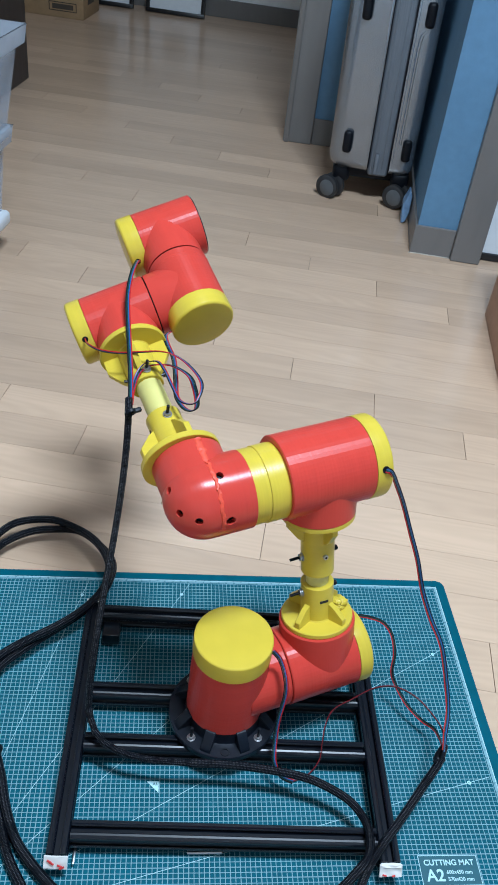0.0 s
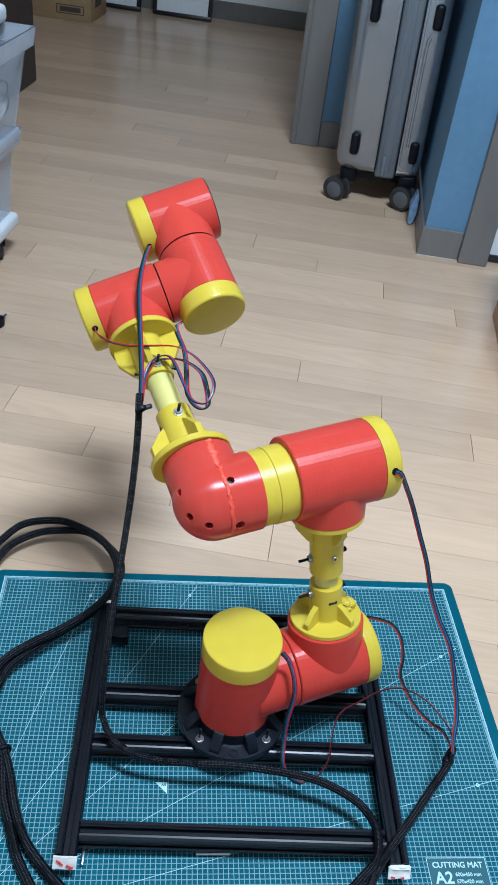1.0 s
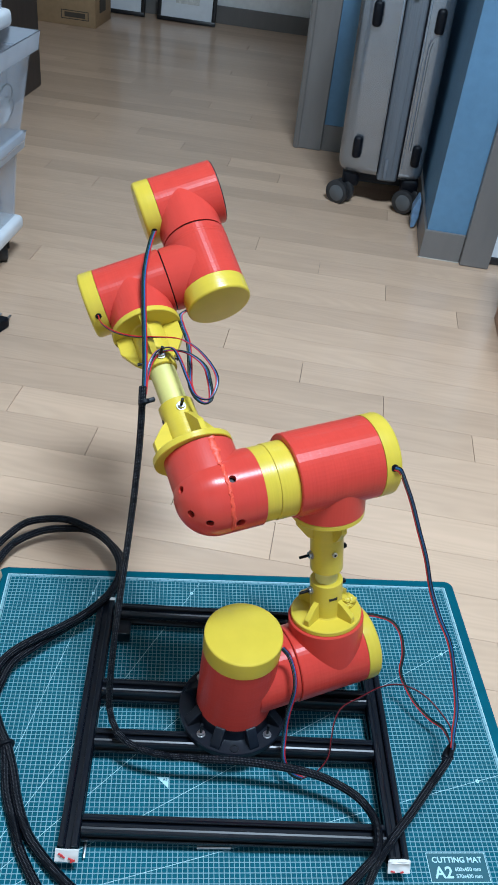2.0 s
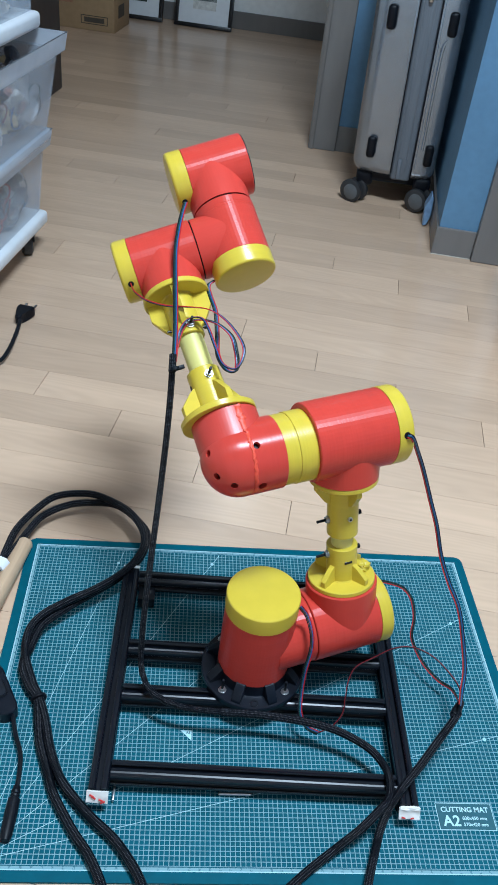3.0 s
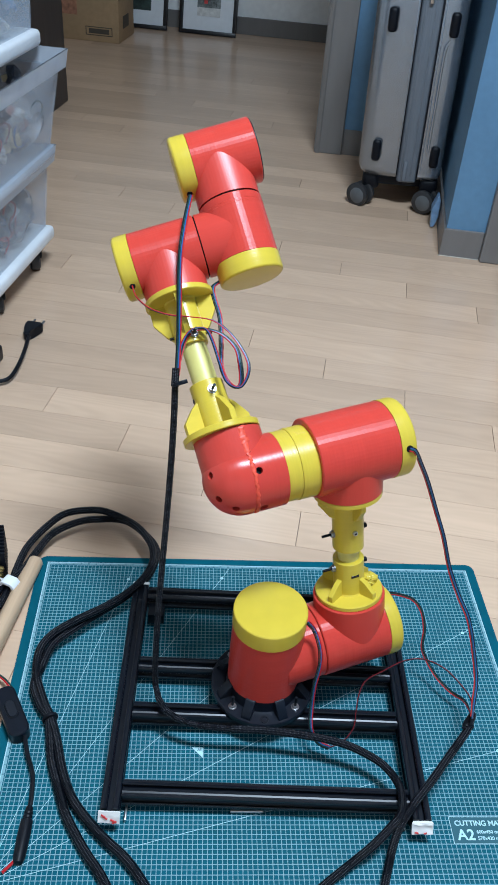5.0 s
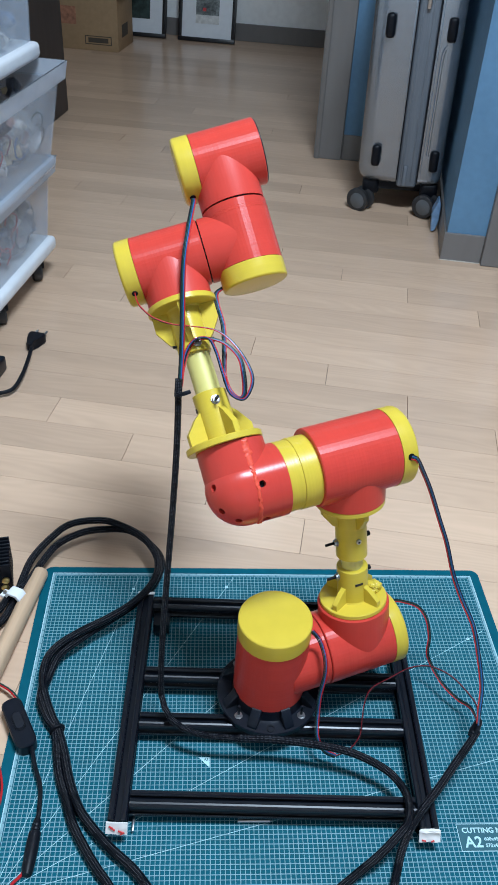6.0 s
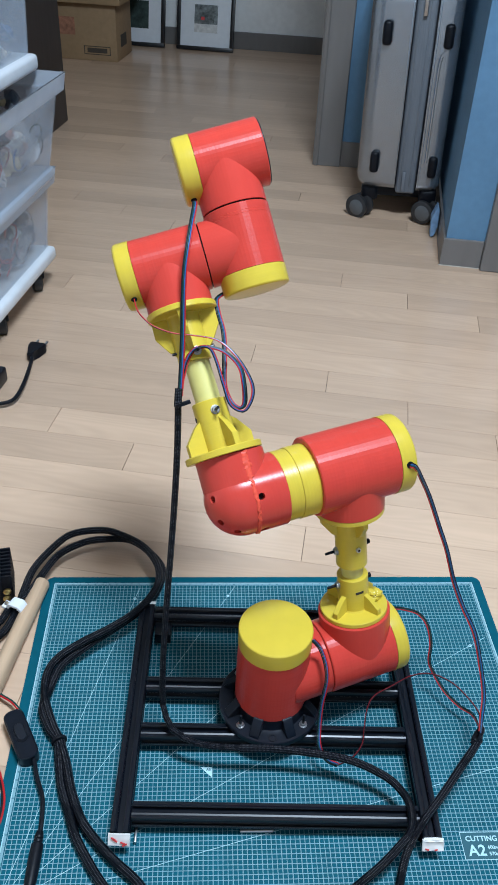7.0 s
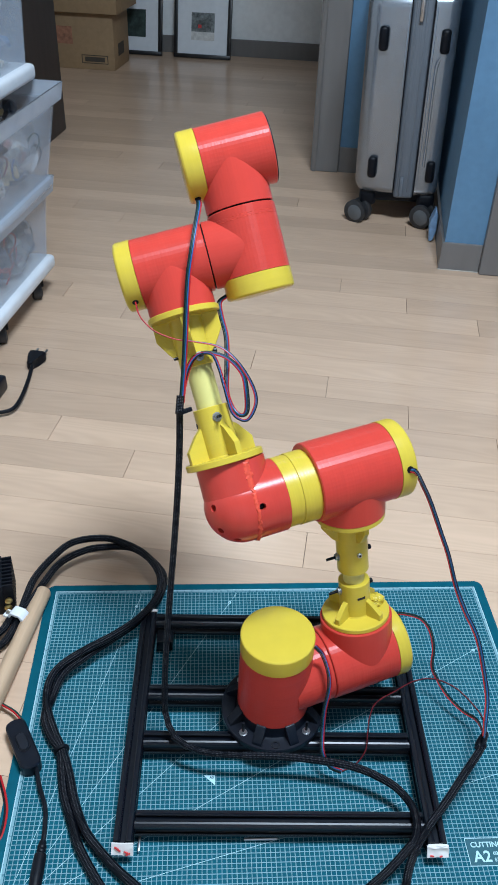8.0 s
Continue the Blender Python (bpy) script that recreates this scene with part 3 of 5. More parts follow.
def cutting_mat():
    ob = thing("cutting_mat", "green cutting mat with white grid lying on the floor", "cutting mat")
    part("sheet", prism(rounded(-0.302, -0.001, 0.302, 0.451, 0.009), FLOOR_Z, 0.0, bevel=0.0006), MAT, ob)
    # protractor rays from the near corner, each with its end dot
    for angle, reach, stop in ((15, 0.563, 0.59), (30, 0.628, 0.655), (45, 0.556, 0.59), (60, 0.463, 0.483), (75, 0.410, 0.433)):
        a = radians(angle)
        ray_bm = prism([(0, -0.00022), (stop, -0.00022), (stop, 0.00022), (0, 0.00022)], 0.00008, 0.00016, m=pose(-0.285, 0.015, 0, 0, 0, angle))
        part("printed_ray", ray_bm, INK, ob, smooth=False)
        part("printed_dot", lathe([(0.0008, 0.00017), (0.0008, 0.0003), (0.0021, 0.0003), (0.0021, 0.00017)], 20), INK, ob, m=pose(-0.285 + reach * math.cos(a), 0.015 + reach * math.sin(a), 0))
    part("size_mark", prism([(0, 0), (0.0125, -0.0125), (0.0125, 0.0)], 0.0001, 0.0002, m=pose(-0.0885, 0.1625, 0)), INK, ob, smooth=False)
    writing("A5", 0.0042, ob, -0.0821, 0.1582, 0.00022, PANEL_INK)
    # the maker's panel
    px, py, w, h = 0.1832, 0.0548, 0.0608, 0.0292
    part("label_panel", prism([(0, 0), (w, 0), (w, h), (0, h)], 0.0001, 0.0002, m=pose(px, py, 0)), PANEL_INK, ob, smooth=False)
    for x0, y0, x1, y1 in ((0, 0, w, 0.0006), (0, h - 0.0006, w, h), (0, 0.0006, 0.0006, h - 0.0006), (w - 0.0006, 0.0006, w, h - 0.0006)):
        part("label_border", box(x0, y0, 0.0002, x1, y1, 0.0003), INK, ob, m=pose(px, py, 0), smooth=False)
    writing("CUTTING MAT", 0.0077, ob, px + 0.005, py + 0.0195, 0.0003, INK)
    writing("A2", 0.0158, ob, px + 0.0055, py + 0.0045, 0.0003, INK)
    writing("600x450 mm", 0.0050, ob, px + 0.0265, py + 0.0112, 0.0003, INK)
    writing("570x420 mm", 0.0050, ob, px + 0.0265, py + 0.0045, 0.0003, INK)


cutting_mat()


# ---- aluminium frame ----
def extrusion(length):
    """Slotted 20 mm profile, drawn along z from 0 to length."""
    s, g, d, lip = 0.010, 0.0031, 0.006, 0.0018
    outline = []
    for k in range(4):
        a = radians(90 * k)
        # a side with its slot, then the rounded corner
        side = [(s - 0.0006, -s + 0.0016), (s - 0.0006, -g - 0.0028), (s, -g - 0.0010), (s - 0.0007, -g), (s - lip, -g), (s - lip, -g - 0.0022), (s - d, -g + 0.0006), (s - d, g - 0.0006), (s - lip, g + 0.0022), (s - lip, g), (s - 0.0007, g), (s, g + 0.0010), (s - 0.0006, g + 0.0028), (s - 0.0006, s - 0.0016)]
        outline += [(x * math.cos(a) - y * math.sin(a), x * math.sin(a) + y * math.cos(a)) for x, y in side]
    return prism(outline, 0, length)


FRAME = pose(-0.006, 0.22, 0, 0, 0, FRAME_TURN)
BAR_Z = 0.020


def crumpled(x0, z0, x1, z1, depth, seed):
    """A small sheet in the xz plane, creased and two millimetres thick."""
    bm = box(x0, -0.002, z0, x1, 0.0, z1)
    bmesh.ops.subdivide_edges(bm, edges=list(bm.edges), cuts=9, use_grid_fill=True)
    for v in bm.verts:
        w = Vector((v.co.x * 160, seed, v.co.z * 160))
        v.co.y += depth * noise.noise(w)
        v.co.z += depth * 0.7 * noise.noise(w + Vector((4, 0, 7)))
    return bm


def aluminium_frame():
    ob = thing("aluminium_frame", "black slotted aluminium frame lying on the cutting mat", "frame", FRAME)
    for x in (-RAIL_X, RAIL_X):
        part("rail", extrusion(RAIL_LENGTH), BLACK_ALU, ob, m=pose(x, RAIL_Y0, BAR_Z, -90, 0, 0), smooth=False)
        for y in (RAIL_Y0 + 0.012, RAIL_Y0 + RAIL_LENGTH - 0.012):
            part("foot", lathe([(0, 0), (0.008, 0), (0.009, 0.002), (0.009, 0.0098), (0, 0.0098)], 20), BLACK, ob, m=pose(x, y, 0.0003))
    for y in BARS:
        part("crossbar", extrusion(2 * RAIL_X - 0.0205), BLACK_ALU, ob, m=pose(-RAIL_X + 0.01025, y, BAR_Z, 0, 90, 0), smooth=False)
    for x, tilt in ((-RAIL_X, 2), (RAIL_X, -3)):
        tape = part("end_tape", crumpled(-0.0108, -0.0095, 0.0108, 0.0035, 0.0007 if x < 0 else 0.0013, 3 if x < 0 else 9), TAPE, ob, "white adhesive tape on the rail end", pose(x, RAIL_Y0 - 0.0028, BAR_Z + 0.004, -25, tilt, 0))
        if x > 0:
            part("tape_fold", crumpled(-0.0095, 0.0006, 0.0095, 0.0045, 0.0009, 21), TAPE, tape, "folded white tape edge", pose(0, -0.0016, 0.0, -35, 0, 0))
            part("tape_print", box(-0.002, -0.0034, -0.0006, 0.002, -0.0024, 0.0006), TAPE_RED, tape, m=pose(-0.006, 0, -0.0072, 0, 15, 0), smooth=False)
            part("tape_print", box(-0.0016, -0.0034, -0.0006, 0.0016, -0.0024, 0.0006), TAPE_RED, tape, m=pose(0.003, 0, -0.0078, 0, -20, 0), smooth=False)
        if x < 0:
            for a, b, turn in ((-0.0055, -0.001, 30), (-0.0035, -0.003, 30), (0.004, -0.0055, 25), (0.006, -0.0075, -30)):
                part("tape_print", box(-0.0024, -0.0034, -0.0007, 0.0024, -0.0024, 0.0007), TAPE_RED, tape, m=pose(a, 0, b, 0, turn, 0), smooth=False)
        part("corner_bracket", box(-0.0012, 0, 0, 0.0012, 0.02, 0.004, 0.0005), STEEL if x < 0 else DARK_STEEL, ob, m=pose(x + (0.0145 if x < 0 else -0.0145), RAIL_Y0 + 0.001, 0.002, 0, 0, 0))
    part("end_tape", box(-0.0105, 0, 0, 0.0105, 0.004, 0.0012, 0.0004), TAPE, ob, "white adhesive tape on the rail end", pose(-RAIL_X, RAIL_Y0 + RAIL_LENGTH - 0.003, BAR_Z + 0.0102))
    part("corner_bracket", box(-0.010, -0.010, 0, 0.010, 0.010, 0.016, 0.001), BLACK_ALU, ob, m=pose(-RAIL_X + 0.0225, BARS[3] - 0.0215, 0.006))
    return ob


aluminium_frame()
part_pen = thing("steel_rod", "short steel rod lying on the cutting mat", "rod", pose(-0.027, 0.0885, 0.0, 0, 0, 0))
part("shaft", lathe([(0, 0), (0.0018, 0.0005), (0.002, 0.002), (0.002, 0.034), (0, 0.036)], 12), STEEL, part_pen, m=pose(-0.02, 0, 0.0021, 0, 90, 0))

# ---- robot arm ----
BASE = Vector((-0.0097, 0.2243, 0.0))
U1 = Vector((0.9439, 0.3238, 0.0647)).normalized()                 # axis of the lower joint
P1 = Vector((0.0879, 0.2578, 0.0915))              # where the column leaves it
COL = Vector((-0.1261, 0.1723, 0.9769)).normalized()  # the column
U2 = Vector((0.9411, 0.3322, 0.0628)).normalized()    # axis of the shoulder, about which the forearm turns
Q = Vector((0.0583, 0.2983, 0.3208))
R1, R3 = 0.0408, 0.0332
Z = Vector((0, 0, 1))

arm = thing("robot_arm", "red and yellow printed robot arm on an aluminium frame", "robot arm", Matrix.Translation(BASE))
TO_ARM = Matrix.Translation(-BASE)


def on_arm(name, bm, mat, origin, axis, label="", hint=(0, 0, 1)):
    return part(name, bm, mat, arm, label, TO_ARM @ frame_along(origin, axis, hint))


def cap_profile(r, h, rim=0.003):
    """A shallow turned cap with a rounded edge: closed at z = h."""
    arc = [(r - rim + rim * math.cos(radians(a)), h - rim + rim * math.sin(radians(a))) for a in (0, 22, 45, 67, 90)]
    return [(r - 0.002, 0), (r, 0.0004)] + arc + [(0, h)]


def sleeve(r, z0, z1, edge=0.0008):
    return [(0, z0), (r - edge, z0), (r, z0 + edge), (r, z1 - edge), (r - edge, z1), (0, z1)]


def flange(r, thick, sock_r, sock_h, ribs=4, turn=0, rib_h=0.030, lip=0.007):
    """A disc with a tube socket and triangular ribs round it; it stands on z = 0."""
    bm = lathe([(0, 0), (r - 0.0006, 0), (r, 0.0006), (r, thick - 0.0008), (r - 0.0008, thick), (sock_r + 0.001, thick), (sock_r, thick + 0.0015), (sock_r, sock_h - 0.0006), (sock_r - 0.0006, sock_h), (0, sock_h)])
    for k in range(ribs):
        fresh = prism([(sock_r - 0.002, thick - 0.0005), (r - 0.003, thick - 0.0005), (r - 0.003, thick + lip), (sock_r + 0.006, thick + rib_h * 0.8), (sock_r - 0.002, thick + rib_h)], -0.003, 0.003, bevel=0.0004)
        merge(bm, fresh, pose(0, 0, 0, 0, 0, turn + 360 / ribs * k) @ pose(0, 0, 0, 90, 0, 0))
    return bm


def bolt(parent, m, length=0.03, nut=True, mat=BLACK):
    """A screw through a socket: shank along z, with its head and nut."""
    head = part("bolt", lathe([(0, -0.0035), (0.0024, -0.0035), (0.0028, -0.003), (0.0028, 0), (0.0015, 0.0002), (0.0015, length), (0, length)], 12), mat, parent, m=m)
    return head


def nut_at(parent, m):
    part("nut", lathe([(0.0015, 0), (0.0046, 0), (0.0046, 0.0008), (0.0034, 0.0009), (0.0036, 0.0013), (0.0036, 0.0028), (0.0033, 0.0034), (0.0015, 0.0034)], 12), STEEL, parent, m=m)


def base_assembly():
    bx, by = BASE.x, BASE.y
    # black foot plate with ribs and four screws
    bm = lathe([(0, 0), (0.0575, 0), (0.0585, 0.001), (0.0585, 0.0065), (0.0575, 0.0075), (0.042, 0.0075), (0.041, 0.0095), (0.0405, 0.022), (0, 0.022)], 64)
    plate = on_arm("foot_plate", bm, BLACK_PRINT, (bx, by, 0.0303), Z, "black printed foot plate with ribs", (1, 0, 0))
    for k in range(8):
        rib = prism([(0.038, 0.006), (0.0555, 0.006), (0.0545, 0.010), (0.042, 0.024), (0.038, 0.024)], -0.0055, 0.0055, bevel=0.0004)
        part("rib", rib, BLACK_PRINT, plate, m=pose(0, 0, 0, 0, 0, 22.5 + 45 * k) @ pose(0, 0, 0, 90, 0, 0))
    for a in (-45, -135, 45, 135):
        r = 0.0495
        screw = bolt(plate, pose(r * math.cos(radians(a)), r * math.sin(radians(a)), 0.0075), 0.018)
        nut_at(plate, pose(r * math.cos(radians(a)), r * math.sin(radians(a)), 0.008))
    part("screw_hole", lathe([(0.003, 0.0002), (0.0048, 0.0002), (0.0048, 0.0012), (0.003, 0.0012), (0.003, 0.0002)], 20), BLACK, plate, m=pose(0, -0.051, 0.0073))
    # upright joint with its yellow cap
    on_arm("base_joint", lathe([(0, 0.0510), (0.0400, 0.0510), (0.0405, 0.0518), (0.0400, 0.100), (0.0392, 0.1385), (0, 0.1385)], 64), RED, (bx, by, 0), Z, "red printed base joint", (1, 0, 0))
    on_arm("base_cap", lathe(cap_profile(0.0398, 0.0225, 0.0022), 64), YELLOW, (bx, by, 0.1386), Z, "yellow round cap", (1, 0, 0))
    # horizontal joint
    d = 0.1034
    on_arm("lower_neck", lathe([(0.038, 0.01), (0.0398, 0.012), (0.0398, d - 0.047), (0.039, d - 0.0462), (0.02, d - 0.0462)], 56), RED, P1 - U1 * d, U1, "red printed joint neck")
    body = lathe([(0.0, -0.0455), (R1 - 0.001, -0.0455), (R1, -0.0445), (R1, 0.0325), (0, 0.0325)], 64)
    merge(body, lathe([(0, 0), (R1 - 0.001, 0), (R1 - 0.001, 0.0528), (R1 - 0.002, 0.0538), (0, 0.0538)], 110), frame_along((0, 0, 0), (1, 0, 0), (0, 1, 0)))
    on_arm("lower_joint", body, RED, P1, U1, "red printed elbow joint body", COL)
    on_arm("lower_cap", lathe(cap_profile(R1 + 0.0002, 0.0165, 0.004), 64), YELLOW, P1 + U1 * 0.0326, U1, "yellow round cap")


base_assembly()


def column():
    face = (Vector((0, -1, 0)) + U2 * 0.45)
    low = on_arm("column_flange", flange(0.0372, 0.0055, 0.0170, 0.047, 4, 20, 0.021), YELLOW, P1 + COL * 0.0539, COL, "yellow printed flange with ribs", face)
    on_arm("column_tube", lathe(sleeve(0.0115, 0, 0.06), 40), PALE_TUBE, P1 + COL * 0.085, COL, "pale yellow plastic tube")
    up = on_arm("column_socket", flange(0.0366, 0.0055, 0.0170, 0.073, 4, 5, 0.028), YELLOW, Q - COL * 0.0460, -COL, "yellow printed flange with ribs", face)
    for sock, h in ((low, 0.037), (up, 0.053)):
        for a in (-97, 172) if sock is low else (97, -172):
            front = abs(a) > 100
            turn = pose(0, 0, h - 0.006 * front, 0, 0, a) @ pose(0, 0, 0, 0, 90, 0)
            if front and sock is low:
                # the slot hole is a dark bar, its shade put into the colour
                part("screw_slot", box(-0.0016, -0.0046, -0.0172, 0.0016, 0.0046, -0.0160, 0.0004), DARK_STEEL, sock, "dark bar for a shaded screw slot", turn)
                continue
            bolt(sock, turn @ pose(0, 0, -0.0158 if front else -0.0185), 0.032 if front else 0.049, mat=STEEL if front else BLACK)
            if front:
                # black disc as the shade inside the screw head's socket
                part("screw_socket", lathe([(0, -0.0196), (0.0013, -0.0196), (0.0013, -0.0192), (0, -0.0192)], 10), BLACK, sock, m=turn)
            else:
                nut_at(sock, turn @ pose(0, 0, 0.0170))
    # torn lump of plastic left on the flange
    lump = bmesh.new()
    bmesh.ops.create_icosphere(lump, subdivisions=4, radius=0.011)
    for v in lump.verts:
        v.co *= 0.8 + 0.4 * noise.noise(v.co * 130) + 0.16 * noise.noise(v.co * 420)
        v.co.z *= 0.75
    part("torn_lump", lump, YELLOW, low, "torn yellow plastic lump", pose(0.006, 0.022, 0.011))


column()


def shoulder():
    body = lathe([(0, -0.0450), (R1 - 0.0008, -0.0450), (R1, -0.0442), (R1, 0.0405), (0, 0.0405)], 64)
    merge(body, lathe([(0, 0), (R1 - 0.002, 0), (R1 - 0.004, 0.0455), (0, 0.046)], 110), frame_along((0, 0, 0), (1, 0, 0), (0, 1, 0)))
    on_arm("shoulder_joint", body, RED, Q, U2, "red printed shoulder joint", -COL)
    cap = on_arm("shoulder_cap", lathe(cap_profile(R1 + 0.0004, 0.0180, 0.0035), 64), YELLOW, Q + U2 * 0.0406, U2, "yellow round cap with a wire hole", (0, 0, 1))
    out = Vector(SHOULDER_RIBBON[0]) - Q
    out = (out - U2 * out.dot(U2)).normalized()
    # the wire hole is a black disc coloured as its own shade
    part("wire_hole_shade", lathe([(0, 0.0006), (0.0036, 0.0006), (0.0036, 0)], 16), BLACK, cap, m=cap.matrix_basis.inverted() @ TO_ARM @ frame_along(Q + U2 * (Vector(SHOULDER_RIBBON[0]) - Q).dot(U2) + out * (R1 + 0.0002), out))
    for r, z0, z1 in ((0.0366, -0.0636, -0.0405), (0.0358, -0.0783, -0.0638)):
        on_arm("shoulder_ring", lathe([(0, z1), (r, z1), (r, z0 + 0.0006), (r - 0.0006, z0), (0, z0)], 64), YELLOW, Q - COL * 0.0019, U2, "yellow printed bearing ring")


shoulder()


# ---- forearm, built about the shoulder: x along the shoulder's axis, z up the forearm ----
DE, EX, LF, RE = 0.1246, 0.1207, 0.2380, 0.0367
GAM, DEL, EPS = 0.278, 0.0998, 0.02


def forearm_pose(lean):
    """The forearm's pose in the arm's space when it leans back by so many degrees from the column."""
    m = U2.cross(COL)
    f = math.cos(radians(lean)) * COL - math.sin(radians(lean)) * m
    x = (U2 - f * U2.dot(f)).normalized()
    return Matrix.Translation(Q - BASE) @ Matrix((x, f.cross(x), f)).transposed().to_4x4()


def pierced(bm, cuts):
    """The joined solid of a bmesh with round holes drilled in at the poses given, as a new bmesh."""
    def solid(name, source):
        me = bpy.data.meshes.new(name)
        source.to_mesh(me)
        source.free()
        ob = bpy.data.objects.new(name, me)
        scene.collection.objects.link(ob)
        return ob
    drill = None
    for radius, depth, m in cuts:
        drill = lathe([(0, -depth), (radius, -depth), (radius, 0.012), (0, 0.012)], 24, drill, m)
    block, tool = solid("block", bm), solid("drill", drill)
    cut = block.modifiers.new("holes", "BOOLEAN")
    cut.operation, cut.object, cut.solver, cut.use_self = "DIFFERENCE", tool, "EXACT", True
    me = bpy.data.meshes.new_from_object(block.evaluated_get(bpy.context.evaluated_depsgraph_get()))
    out = bmesh.new()
    out.from_mesh(me)
    for ob in (block, tool):
        bpy.data.objects.remove(ob)
    return out


EC = Vector((-0.1172, 0, -0.0024))     # where the bend's two axes meet
DOME, STAND = 0.0362, 0.0341           # how far the dome reaches, radius of the standing sleeve


def elbow_holes():
    """Poses of the screw holes in the bend, on its skin and looking outwards, with their radii."""
    holes = []
    for x, y, z in ELBOW_HOLES:
        d = Vector((x, y, z)).normalized()
        t = 1 / math.sqrt((d.x / DOME) ** 2 + (d.y ** 2 + d.z ** 2) / RE ** 2)
        holes.append((0.0036, frame_along(EC + d * t, d)))
    for x, d, wide in ((-0.1064, Vector((0, -1, -0.1)), 0.0034), (-0.1045, Vector((0, -0.27, -0.963)), 0.0044)):
        d.normalize()
        holes.append((wide, frame_along(Vector((x, 0, EC.z)) + d * RE, d)))
    return holes


def elbow_mesh():
    """A ninety degree bend: a sleeve from the shoulder with a domed end, and a slimmer sleeve standing on it."""
    r, seg, start = RE, 72, 0.0784
    reach = -EC.x - start
    dome = [(0, 0), (r - 0.0006, 0), (r, 0.0006), (r, reach * 0.5)]
    dome += [(r * math.cos(radians(a)), reach + DOME * math.sin(radians(a))) for a in range(0, 90, 5)] + [(0, reach + DOME)]
    bm = lathe(dome, seg, None, frame_along(Vector((-start, 0, EC.z)), (-1, 0, 0), (0, -1, 0)))
    lathe([(0, EC.z + 0.0002), (STAND, EC.z + 0.0002), (STAND, 0.0405), (STAND - 0.0008, 0.0412), (0, 0.0412)], seg, bm, Matrix.Translation((EC.x, 0, 0)))
    return pierced(bm, [(wide, 0.007, m) for wide, m in elbow_holes()])


fore = part("forearm", elbow_mesh(), RED_SIDEWAYS, arm, "red printed elbow of the turning forearm", forearm_pose(LEANS[0][1]))
tagged(fore, "red printed elbow of the turning forearm")


def on_fore(name, bm, mat, origin, axis, label="", hint=(0, -1, 0)):
    return part(name, bm, mat, fore, label, frame_along(origin, axis, hint))


E = Vector((-DE, 0, 0))
F = Vector((0, 0, 1))
EV = Vector((-EX, 0, 0))
FV = (E + F * 0.19 - EV).normalized()
U3 = math.cos(GAM) * Vector((1, 0, 0)) + math.sin(GAM) * Vector((0, -1, 0))
W3 = U3.cross(F)
WR = E + LF * F
T = WR + 0.0779 * U3
V = math.cos(DEL) * F + math.sin(DEL) * W3
L = T + 0.0841 * V
U4 = math.cos(EPS) * U3 + math.sin(EPS) * V.cross(U3)


